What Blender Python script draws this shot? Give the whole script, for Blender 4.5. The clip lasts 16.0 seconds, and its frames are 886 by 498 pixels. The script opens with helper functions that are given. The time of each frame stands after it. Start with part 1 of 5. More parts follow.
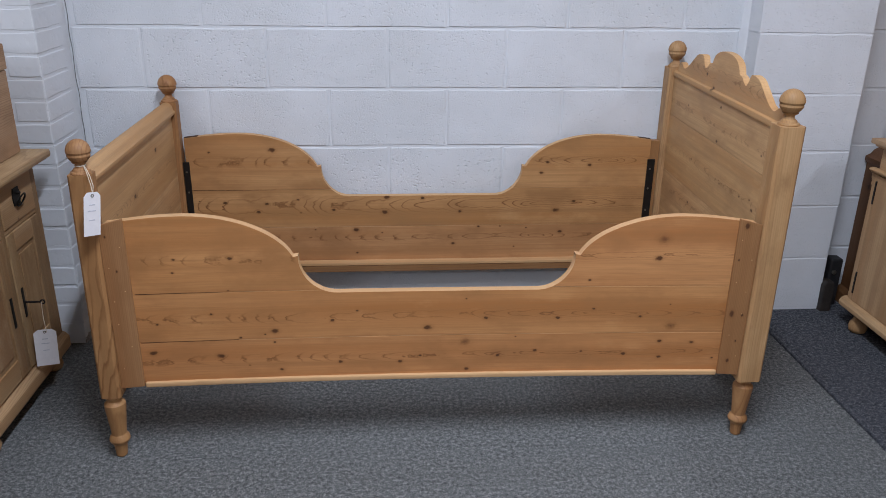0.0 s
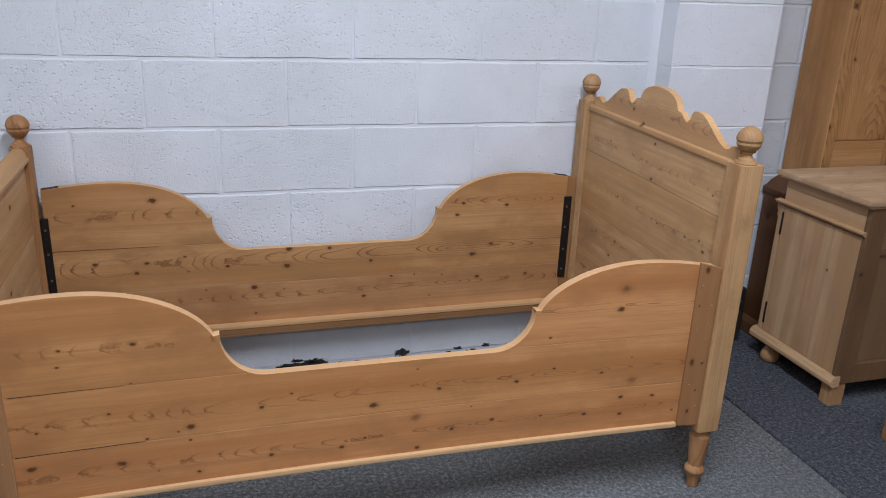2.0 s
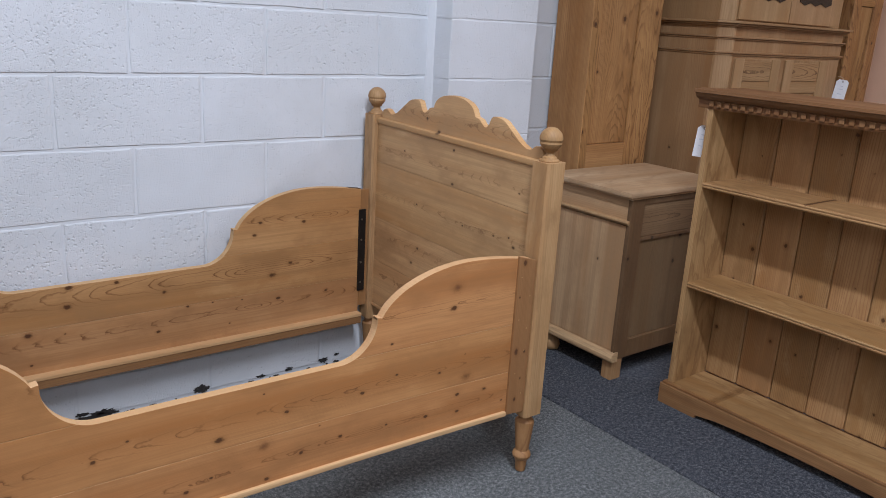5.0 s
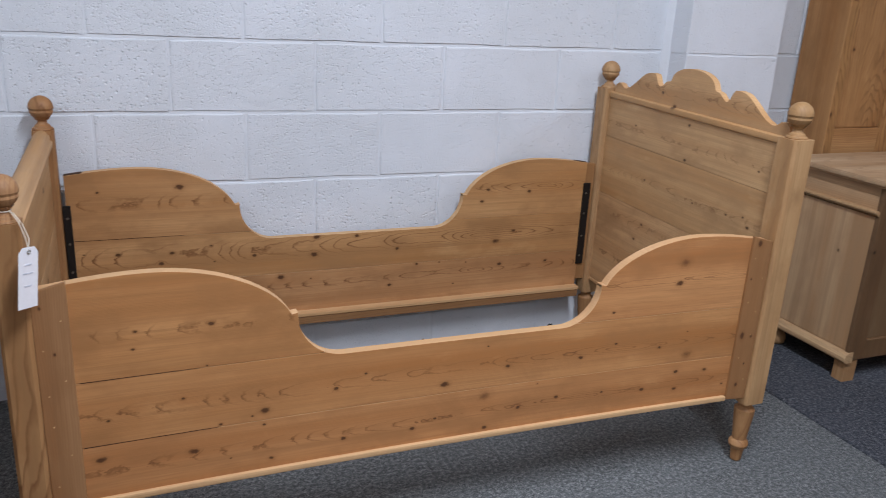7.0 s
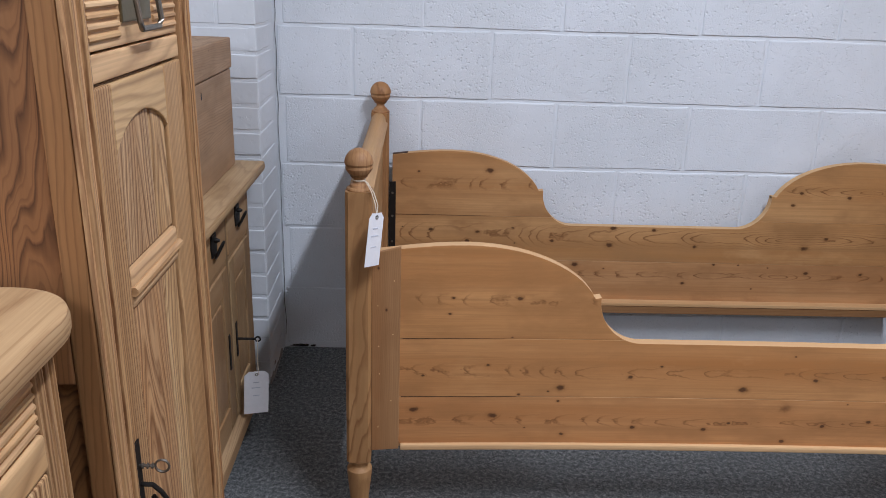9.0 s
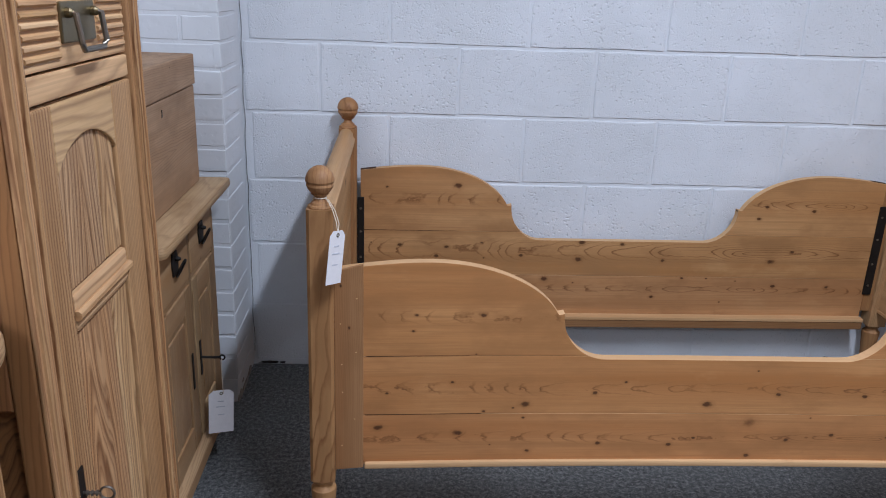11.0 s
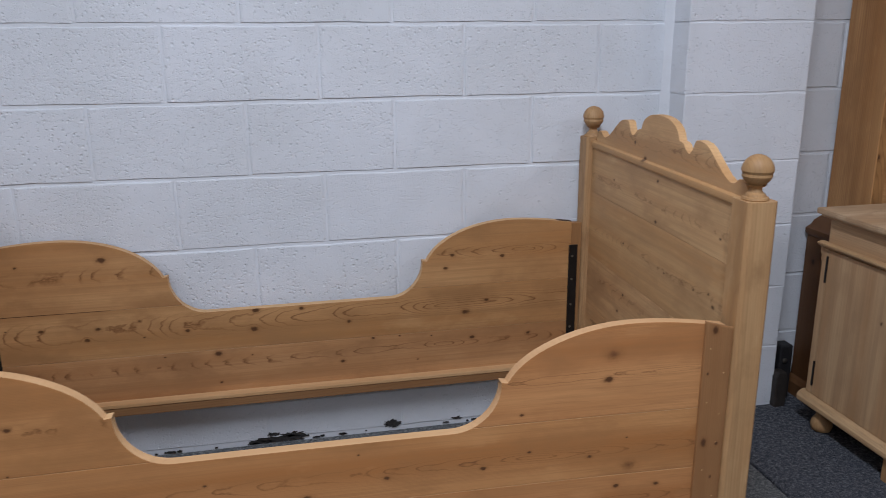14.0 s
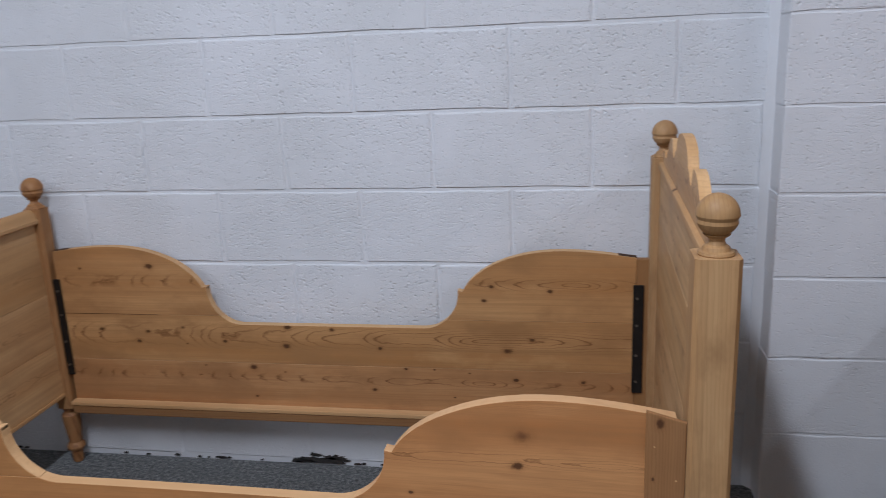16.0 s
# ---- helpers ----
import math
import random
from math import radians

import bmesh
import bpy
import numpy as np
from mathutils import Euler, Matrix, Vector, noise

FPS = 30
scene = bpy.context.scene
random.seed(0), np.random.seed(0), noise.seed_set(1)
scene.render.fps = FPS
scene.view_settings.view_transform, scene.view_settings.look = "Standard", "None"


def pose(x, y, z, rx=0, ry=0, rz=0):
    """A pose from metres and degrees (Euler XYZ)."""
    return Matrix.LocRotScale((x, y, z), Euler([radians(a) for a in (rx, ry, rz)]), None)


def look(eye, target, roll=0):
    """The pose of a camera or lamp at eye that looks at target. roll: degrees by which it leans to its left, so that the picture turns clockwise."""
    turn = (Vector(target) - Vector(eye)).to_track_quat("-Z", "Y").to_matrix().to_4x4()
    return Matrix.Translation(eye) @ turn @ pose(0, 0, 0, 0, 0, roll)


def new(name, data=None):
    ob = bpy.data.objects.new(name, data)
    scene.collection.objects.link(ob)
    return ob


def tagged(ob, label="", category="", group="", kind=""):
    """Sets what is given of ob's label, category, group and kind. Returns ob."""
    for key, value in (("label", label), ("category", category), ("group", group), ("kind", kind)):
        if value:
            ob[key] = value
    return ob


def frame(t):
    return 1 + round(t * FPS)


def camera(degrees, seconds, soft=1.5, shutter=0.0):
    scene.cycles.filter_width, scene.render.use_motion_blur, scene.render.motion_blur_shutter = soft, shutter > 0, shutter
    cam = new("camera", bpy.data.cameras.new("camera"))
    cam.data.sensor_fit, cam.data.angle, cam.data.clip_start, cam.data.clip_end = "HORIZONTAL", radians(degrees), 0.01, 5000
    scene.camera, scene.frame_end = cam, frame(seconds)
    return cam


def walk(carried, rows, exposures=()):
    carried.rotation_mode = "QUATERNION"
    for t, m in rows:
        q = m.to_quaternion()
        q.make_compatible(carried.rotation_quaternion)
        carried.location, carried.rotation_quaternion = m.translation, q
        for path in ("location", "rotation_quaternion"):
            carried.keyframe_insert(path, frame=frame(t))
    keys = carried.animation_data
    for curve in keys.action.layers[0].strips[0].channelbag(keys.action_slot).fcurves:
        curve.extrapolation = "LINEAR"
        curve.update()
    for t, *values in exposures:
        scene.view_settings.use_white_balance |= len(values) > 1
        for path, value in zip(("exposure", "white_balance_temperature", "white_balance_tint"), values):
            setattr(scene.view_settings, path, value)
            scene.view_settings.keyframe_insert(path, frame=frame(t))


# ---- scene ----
cam = camera(58.7, 16.0, soft=0.9, shutter=0.3)
PATH = [
    (0, (0.057, 0.028, 1.437), (0.202, 1.885, 0.709), 0.8),
    (0.5, (-0.001, 0.069, 1.435), (0.175, 1.918, 0.695), 0.8),
    (1, (-0.041, 0.164, 1.417), (0.176, 2.005, 0.667), 0.8),
    (1.5, (-0.072, 0.335, 1.401), (0.369, 2.17, 0.738), 2.3),
    (2, (-0.19, 0.37, 1.417), (0.371, 2.174, 0.76), 2.4),
    (2.5, (-0.357, 0.397, 1.431), (0.407, 2.131, 0.791), 2.3),
    (3, (-0.435, 0.443, 1.425), (0.489, 2.123, 0.854), 3.8),
    (3.5, (-0.42, 0.499, 1.417), (0.661, 2.093, 0.878), 4.3),
    (3.7, (-0.41, 0.503, 1.419), (0.755, 2.04, 0.889), 3.9),
    (5.8, (-0.46, 0.497, 1.316), (0.724, 2.009, 0.755), 3.4),
    (6, (-0.466, 0.492, 1.317), (0.628, 2.064, 0.742), 3.2),
    (6.5, (-0.49, 0.485, 1.317), (0.37, 2.185, 0.708), 2.6),
    (7, (-0.515, 0.475, 1.308), (0.216, 2.23, 0.689), 3.1),
    (7.5, (-0.528, 0.46, 1.318), (0.036, 2.271, 0.682), 2.8),
    (8, (-0.565, 0.456, 1.32), (-0.184, 2.309, 0.671), 2.5),
    (8.5, (-0.598, 0.446, 1.315), (-0.431, 2.33, 0.664), 1.9),
    (9, (-0.613, 0.438, 1.304), (-0.54, 2.324, 0.643), 1.9),
    (9.2, (-0.61, 0.44, 1.306), (-0.54, 2.322, 0.631), 2.0),
    (11.3, (-0.552, 0.447, 1.319), (-0.412, 2.348, 0.713), 1.7),
    (11.5, (-0.537, 0.451, 1.324), (-0.367, 2.362, 0.759), 1.2),
    (12, (-0.515, 0.468, 1.337), (-0.202, 2.364, 0.783), 0.4),
    (12.5, (-0.399, 0.474, 1.334), (-0.057, 2.367, 0.79), -0.4),
    (13, (-0.21, 0.413, 1.332), (0.133, 2.306, 0.786), -0.7),
    (13.5, (-0.016, 0.491, 1.331), (0.377, 2.376, 0.789), -0.4),
    (14, (0.157, 0.591, 1.337), (0.556, 2.477, 0.803), -0.4),
    (14.5, (0.367, 0.592, 1.328), (0.685, 2.498, 0.809), -0.7),
    (15, (0.563, 0.623, 1.333), (0.673, 2.552, 0.817), -0.9),
    (15.5, (0.75, 0.765, 1.325), (0.761, 2.697, 0.809), -0.7),
    (16, (0.937, 0.826, 1.321), (0.6, 2.731, 0.816), -2.4),
]
walk(cam, [(t, look(eye, target, roll)) for t, eye, target, roll in PATH], exposures=((0, -0.29, 6500, 10), (1, -0.17, 6500, 10), (3, -0.20, 6500, 10), (6, -0.19, 6500, 10), (9, -0.20, 6480, 10), (11.5, -0.35, 6150, 10), (12, -0.43, 6200, 10), (13, -0.48, 6450, 10), (16, -0.50, 6500, 10)))

# ---------------------------------------------------------------- light
def lamp(name, x, y, z, sx, sy, watts, colour):
    data = bpy.data.lights.new(name, "AREA")
    data.shape, data.size, data.size_y, data.energy, data.color = "RECTANGLE", sx, sy, watts, colour
    ob = new(name, data)
    ob.matrix_world = pose(x, y, z)
    return ob


TUBE = (0.79, 0.85, 1.0)
lamp("tube_middle", 0.32, 0.75, 3.05, 0.12, 1.5, 112, TUBE)
lamp("tube_east", 3.5, 0.4, 3.1, 0.12, 1.5, 50, TUBE)
lamp("tube_west", -2.9, -0.6, 3.1, 1.6, 2.4, 80, TUBE)
lamp("tube_front", -1.1, -2.3, 3.1, 1.5, 0.12, 74, TUBE)

world = bpy.data.worlds.new("world")
world.use_nodes = True
world.node_tree.nodes["Background"].inputs[0].default_value = (0.5, 0.55, 0.62, 1)
world.node_tree.nodes["Background"].inputs[1].default_value = 0.1
scene.world = world


# ---------------------------------------------------------------- materials
class Nodes:
    """Short calls for node materials."""

    def __init__(self, name):
        self.mat = bpy.data.materials.new(name)
        self.mat.use_nodes = True
        self.tree = self.mat.node_tree
        self.bsdf = self.tree.nodes["Principled BSDF"]

    def add(self, kind, ins=(), **props):
        n = self.tree.nodes.new(kind)
        for k, v in props.items():
            setattr(n, k, v)
        for k, v in dict(ins).items():
            if isinstance(v, bpy.types.NodeSocket):
                self.tree.links.new(v, n.inputs[k])
            else:
                n.inputs[k].default_value = v
        return n

    def math(self, op, a, b=0.0, c=0.0, clamp=False):
        return self.add("ShaderNodeMath", {0: a, 1: b, 2: c}, operation=op, use_clamp=clamp).outputs[0]

    def noise(self, vec, scale, detail=3.0, rough=0.55, dist=0.0):
        return self.add("ShaderNodeTexNoise", {"Vector": vec, "Scale": scale, "Detail": detail, "Roughness": rough, "Distortion": dist}).outputs[0]

    def ramp(self, fac, stops):
        n = self.add("ShaderNodeValToRGB", {0: fac})
        el = n.color_ramp.elements
        while len(el) < len(stops):
            el.new(0.5)
        for e, (p, c) in zip(el, stops):
            e.position = p
            e.color = (*c, 1) if len(c) == 3 else c
        return n.outputs[0]

    def mix(self, fac, a, b, mode="MIX"):
        n = self.add("ShaderNodeMix", data_type="RGBA", blend_type=mode)
        for key, v in ((0, fac), (6, a), (7, b)):
            if isinstance(v, bpy.types.NodeSocket):
                self.tree.links.new(v, n.inputs[key])
            else:
                n.inputs[key].default_value = v if key == 0 or len(v) == 4 else (*v, 1)
        return n.outputs[2]

    def coords(self, scale=(1, 1, 1), shift=None):
        tc = self.add("ShaderNodeTexCoord").outputs["Object"]
        m = self.add("ShaderNodeMapping", {"Vector": tc, "Scale": scale})
        if shift is not None:
            self.tree.links.new(shift, m.inputs["Location"])
        return m.outputs[0]

    def random_shift(self, amount):
        r = self.add("ShaderNodeObjectInfo").outputs["Random"]
        v = self.add("ShaderNodeCombineXYZ", {0: self.math("MULTIPLY", r, amount), 1: self.math("MULTIPLY", r, amount * 1.7), 2: self.math("MULTIPLY", r, amount * 2.3)})
        return r, v.outputs[0]

    def finish(self, colour, rough, bump=None, height=0.002, strength=0.5, spec=0.5, metal=0.0):
        for key, v in (("Base Color", colour), ("Roughness", rough), ("Metallic", metal), ("Specular IOR Level", spec)):
            if isinstance(v, bpy.types.NodeSocket):
                self.tree.links.new(v, self.bsdf.inputs[key])
            else:
                self.bsdf.inputs[key].default_value = (*v, 1) if isinstance(v, tuple) and len(v) == 3 else v
        if bump is not None:
            b = self.add("ShaderNodeBump", {"Height": bump, "Distance": height, "Strength": strength})
            self.tree.links.new(b.outputs[0], self.bsdf.inputs["Normal"])
        return self.mat


def wood(name, axis, light, dark, ring=220.0, bold=0.4, knots=(), plane="xz", spread=0.08, gloss=0.45, knot_rate=0.0, bands=(), slope=0.03, plain_share=0.35, amp=0.03, quarter=0.035, worn=1.0, knot_size=1.0, fat=0.0, blot=8.0, flow=2.0, lines=0.4, fine=0.0):
    """Pine: a board cut from a round trunk, so that its rings show as lines and flames. axis: the way of the grain (0, 1, 2).
    knots: places in a plane (u, v, radius), a radius below nought for a faint one. bands: heart lines as (v, half width) of that plane; without them each piece has its own heart line,
    and quarter says how far it lies from it: far gives straight lines, near gives flames."""
    n = Nodes(name)
    rnd, shift = n.random_shift(37.0)
    plain = n.coords((1, 1, 1))
    raw = n.add("ShaderNodeSeparateXYZ", {0: plain})
    a, b = {"xz": (0, 2), "yz": (1, 2)}[plane]
    cross = b if axis == a else a
    length = raw.outputs[axis]
    knot_dark = knot_halo = None

    def keep(core, halo):
        nonlocal knot_dark, knot_halo
        knot_dark = core if knot_dark is None else n.math("MAXIMUM", knot_dark, core)
        knot_halo = halo if knot_halo is None else n.math("MAXIMUM", knot_halo, halo)

    if knots:
        wob = n.math("MULTIPLY", n.math("SUBTRACT", n.noise(plain, 90.0, 2.0), 0.5), 1.3)
        for ku, kv, kr in knots:
            faint, kr = kr < 0, abs(kr)
            du = n.math("MULTIPLY", n.math("SUBTRACT", raw.outputs[a], ku), (0.80 if axis == a else 1.2) / kr)
            dv = n.math("MULTIPLY", n.math("SUBTRACT", raw.outputs[b], kv), (0.80 if axis == b else 1.2) / kr)
            d = n.math("SQRT", n.math("ADD", n.math("MULTIPLY", du, du), n.math("MULTIPLY", dv, dv)))
            d = n.math("ADD", d, wob)
            core = n.math("MULTIPLY", n.math("SUBTRACT", 1.2, d), 0.5 if faint else 1.7, clamp=True)
            keep(core, n.math("MULTIPLY", n.math("SUBTRACT", 2.6, d), 0.42, clamp=True))
    if knot_rate > 0:
        place = n.add("ShaderNodeCombineXYZ", {0: n.math("MULTIPLY_ADD", length, 9.0, n.math("MULTIPLY", rnd, 61.0)), 1: n.math("MULTIPLY_ADD", raw.outputs[cross], 11.0, n.math("MULTIPLY", rnd, 37.0)), 2: 0.0}).outputs[0]
        vor = n.add("ShaderNodeTexVoronoi", {"Vector": place, "Scale": 1.0, "Randomness": 1.0}, voronoi_dimensions="2D")
        chan = n.add("ShaderNodeSeparateColor", {0: vor.outputs["Color"]})
        pick = n.math("GREATER_THAN", knot_rate, chan.outputs[0])
        size = n.math("MULTIPLY_ADD", chan.outputs[1], 0.07 * knot_size, 0.035 * knot_size)
        kd = n.math("ADD", vor.outputs["Distance"], n.math("MULTIPLY", n.math("SUBTRACT", n.noise(plain, 120.0, 2.0), 0.5), 0.09))
        core = n.math("MULTIPLY", n.math("MULTIPLY", n.math("SUBTRACT", size, kd, clamp=True), 26.0, clamp=True), pick)
        halo = n.math("MULTIPLY", n.math("MULTIPLY", n.math("SUBTRACT", n.math("MULTIPLY", size, 2.6), kd, clamp=True), 7.0, clamp=True), pick)
        keep(core, halo)
    wave_scale = [3.0, 3.0, 3.0] if bands else [6.0, 6.0, 6.0]
    wave_scale[axis] = flow if bands else 1.1
    wave = n.math("SUBTRACT", n.noise(n.coords(tuple(wave_scale), shift), 1.0, 1.3 if bands else 3.0, 0.5), 0.5)
    ripple_scale = [40.0, 40.0, 40.0]
    ripple_scale[axis] = 24.0 if bands else 10.0
    ripple = n.math("MULTIPLY", n.math("SUBTRACT", n.noise(n.coords(tuple(ripple_scale), shift), 1.0, 3.0, 0.6), 0.5), 0.0075 if bands else 0.006)

    def ring_lines(off, depth, dense):
        r = n.math("SQRT", n.math("ADD", n.math("MULTIPLY", off, off), n.math("MULTIPLY", depth, depth)))
        r = n.math("ADD", r, ripple)
        if knot_halo is not None:
            r = n.math("ADD", r, n.math("MULTIPLY", knot_halo, 0.003))
        f = n.math("FRACT", n.math("MULTIPLY", r, dense))
        if bands:
            return n.ramp(f, [(0.0, (0, 0, 0)), (0.68, (0.03, 0.03, 0.03)), (0.88, (1, 1, 1)), (0.97, (0, 0, 0))])
        return n.ramp(f, [(0.0, (0, 0, 0)), (0.55 - fat, (0.05, 0.05, 0.05)), (0.85 - fat * 0.6, (1, 1, 1)), (0.97, (0, 0, 0))])

    if bands:
        rings = None
        for k, (bv, bw) in enumerate(bands):
            off = n.math("SUBTRACT", n.math("ADD", raw.outputs[cross], n.math("MULTIPLY", wave, 0.016)), bv)
            depth = n.math("ADD", n.math("MULTIPLY", wave, amp * 1.6), n.math("MULTIPLY", n.math("SUBTRACT", length, 0.3 + bv), slope))
            late = ring_lines(off, depth, ring)
            near = n.math("DIVIDE", off, bw)
            near = n.math("EXPONENT", n.math("MULTIPLY", n.math("MULTIPLY", near, near), -1.0))
            f = n.math("MULTIPLY", late, near)
            rings = f if rings is None else n.math("MAXIMUM", rings, f)
        come = n.add("ShaderNodeCombineXYZ", {0: n.math("MULTIPLY", length, 3.0), 1: n.math("MULTIPLY", raw.outputs[cross], 9.0), 2: 0.0}).outputs[0]
        rings = n.math("MULTIPLY", rings, n.ramp(n.noise(come, 1.0, 2.0), [(0.34, (plain_share, plain_share, plain_share)), (0.58, (1, 1, 1))]))
        # plain straight rings between the heart lines, faint and coming and going
        far = n.math("ADD", n.math("ADD", n.math("PINGPONG", raw.outputs[cross], 0.09), 0.05), n.math("MULTIPLY", wave, 0.02))
        soft = n.ramp(n.noise(n.coords(tuple(1.1 if i == axis else 14.0 for i in range(3)), shift), 1.0, 2.0), [(0.42, (0.03, 0.03, 0.03)), (0.66, (0.36, 0.36, 0.36))])
        rings = n.math("MAXIMUM", rings, n.math("MULTIPLY", ring_lines(far, n.math("MULTIPLY", wave, 0.03), 330.0), soft))
    else:
        third = 3 - axis - cross
        heart = n.math("MULTIPLY", n.math("SUBTRACT", n.math("FRACT", n.math("MULTIPLY", rnd, 7.13)), 0.5), 0.16)
        off = n.math("ADD", raw.outputs[cross], heart)
        span = n.math("PINGPONG", n.math("ADD", off, n.math("MULTIPLY", rnd, 3.0)), 0.13)
        off = n.math("ADD", n.math("ADD", span, quarter), n.math("MULTIPLY", wave, amp))
        depth = n.math("ADD", n.math("MULTIPLY", wave, amp), n.math("MULTIPLY", n.math("ADD", n.math("ADD", length, rnd), n.math("MULTIPLY", raw.outputs[third], 0.8)), slope))
        rings = ring_lines(off, depth, ring)
        if fine > 0:
            rings = n.math("MAXIMUM", rings, n.math("MULTIPLY", ring_lines(off, depth, ring * 2.37), fine))
        patch_scale = [7.0, 7.0, 7.0]
        patch_scale[axis] = 0.7
        patch = n.ramp(n.noise(n.coords(tuple(patch_scale), shift), 1.0, 2.0), [(0.36, (plain_share, plain_share, plain_share)), (0.62, (1, 1, 1))])
        rings = n.math("MULTIPLY", rings, patch)
    fibre_scale = [260.0, 260.0, 260.0]
    fibre_scale[axis] = 6.0
    fibre = n.noise(n.coords(tuple(fibre_scale), shift), 1.0, 3.0, 0.6)
    streak_scale = [34.0, 34.0, 34.0]
    streak_scale[axis] = 0.7
    streak = n.noise(n.coords(tuple(streak_scale), shift), 1.0, 4.0, 0.62)
    broad_scale = [11.0, 11.0, 11.0]
    broad_scale[axis] = 0.45
    broad = n.noise(n.coords(tuple(broad_scale), shift), 1.0, 3.0, 0.5)
    blotch_scale = [blot, blot, blot]
    blotch_scale[axis] = blot * 0.5
    blotch = n.noise(n.coords(tuple(blotch_scale), shift), 1.0, 4.0, 0.6)
    mid = tuple(l * 0.60 + d * 0.40 for l, d in zip(light, dark))
    pale = tuple(min(1.0, l * k) for l, k in zip(light, (1.15, 1.19, 1.25)))
    warm = tuple(l * k for l, k in zip(light, (0.84, 0.73, 0.62)))
    base = n.mix(n.ramp(broad, [(0.34, (0, 0, 0)), (0.66, (1, 1, 1))]), pale, warm)
    base = n.mix(n.math("MULTIPLY", n.ramp(blotch, [(0.50, (0, 0, 0)), (0.68, (1, 1, 1))]), min(1.0, 0.55 * worn)), base, mid)
    base = n.mix(n.math("MULTIPLY", n.ramp(blotch, [(0.28, (1, 1, 1)), (0.44, (0, 0, 0))]), min(1.0, 0.6 * worn)), base, pale)
    base = n.mix(n.math("MULTIPLY", n.math("SUBTRACT", streak, 0.47, clamp=True), 3.0, clamp=True), base, mid)
    thin_scale = [120.0, 120.0, 120.0]
    thin_scale[axis] = 1.3
    thin = n.ramp(n.noise(n.coords(tuple(thin_scale), shift), 1.0, 2.0, 0.55), [(0.57, (0, 0, 0)), (0.68, (1, 1, 1))])
    base = n.mix(n.math("MULTIPLY", thin, lines), base, mid)
    base = n.mix(n.math("MULTIPLY", rings, bold), base, dark)
    base = n.mix(n.math("MULTIPLY", n.math("SUBTRACT", fibre, 0.44, clamp=True), 1.3, clamp=True), base, mid)
    if knot_halo is not None:
        base = n.mix(n.math("MULTIPLY", n.math("POWER", knot_halo, 1.6), 0.5), base, dark)
    if knot_dark is not None:
        base = n.mix(n.math("MULTIPLY", knot_dark, 0.92), base, tuple(d * 0.5 for d in dark))
    value = n.math("ADD", 1.0 - spread, n.math("MULTIPLY", rnd, 2 * spread))
    hue = n.math("MULTIPLY_ADD", n.math("FRACT", n.math("MULTIPLY", rnd, 5.31)), 0.006, 0.497)
    hsv = n.add("ShaderNodeHueSaturation", {"Color": base, "Value": value, "Hue": hue, "Saturation": 1.0}).outputs[0]
    bump = n.math("ADD", n.math("MULTIPLY", fibre, 0.6), n.math("MULTIPLY", rings, 0.25))
    rough = n.math("ADD", gloss, n.math("MULTIPLY", fibre, 0.25))
    return n.finish(hsv, rough, bump, 0.0006, 0.35, 0.35)


def plaster_paint(name, colour, pits, grain, depth=0.0036):
    """White masonry paint on rough block: crumbly pits that come and go, roller stipple, grubby drift."""
    n = Nodes(name)
    rnd, shift = n.random_shift(23.0)
    p = n.coords((1, 1, 1), shift)
    fine = n.noise(p, grain, 3.0, 0.6)
    coarse = n.noise(p, 9.0, 3.0, 0.6)
    drift = n.noise(p, 5.0, 2.0)
    share = n.math("ADD", n.math("MULTIPLY_ADD", drift, 3.2, -1.0), n.math("MULTIPLY", rnd, 0.35))
    warp = n.add("ShaderNodeTexNoise", {"Vector": p, "Scale": 85.0, "Detail": 2.0}).outputs["Color"]
    warp = n.add("ShaderNodeVectorMath", {0: warp, 1: (0.5, 0.5, 0.5)}, operation="SUBTRACT").outputs[0]
    warp = n.add("ShaderNodeVectorMath", {0: warp, "Scale": 0.009}, operation="SCALE").outputs[0]
    crumb = n.add("ShaderNodeVectorMath", {0: p, 1: warp}, operation="ADD").outputs[0]

    def pocks(scale, lo, hi):
        vor = n.add("ShaderNodeTexVoronoi", {"Vector": crumb, "Scale": scale, "Randomness": 1.0})
        chan = n.add("ShaderNodeSeparateColor", {0: vor.outputs["Color"]})
        size = n.math("MULTIPLY_ADD", chan.outputs[1], hi - lo, lo)
        deep = n.math("MULTIPLY", n.math("SUBTRACT", size, vor.outputs["Distance"]), 2.6, clamp=True)
        return n.math("MULTIPLY", deep, n.math("GREATER_THAN", share, chan.outputs[0]))

    hole = n.math("MAXIMUM", pocks(pits, 0.20, 0.46), n.math("MULTIPLY", pocks(pits * 2.1, 0.25, 0.50), 0.6))
    hole = n.math("SUBTRACT", 1.0, hole)
    place = n.add("ShaderNodeNewGeometry").outputs["Position"]
    dirt = n.ramp(n.noise(place, 2.1, 4.0, 0.65), [(0.35, (0.91, 0.91, 0.90)), (0.65, (1, 1, 1))])
    c = n.mix(1.0, colour, dirt, "MULTIPLY")
    v = n.math("ADD", 0.985, n.math("MULTIPLY", rnd, 0.02))
    c = n.add("ShaderNodeHueSaturation", {"Color": c, "Value": v}).outputs[0]
    bump = n.math("ADD", n.math("MULTIPLY", fine, 0.13), n.math("ADD", n.math("MULTIPLY", hole, 0.70), n.math("MULTIPLY", coarse, 0.6)))
    return n.finish(c, 0.55, bump, depth, 0.8, 0.35)


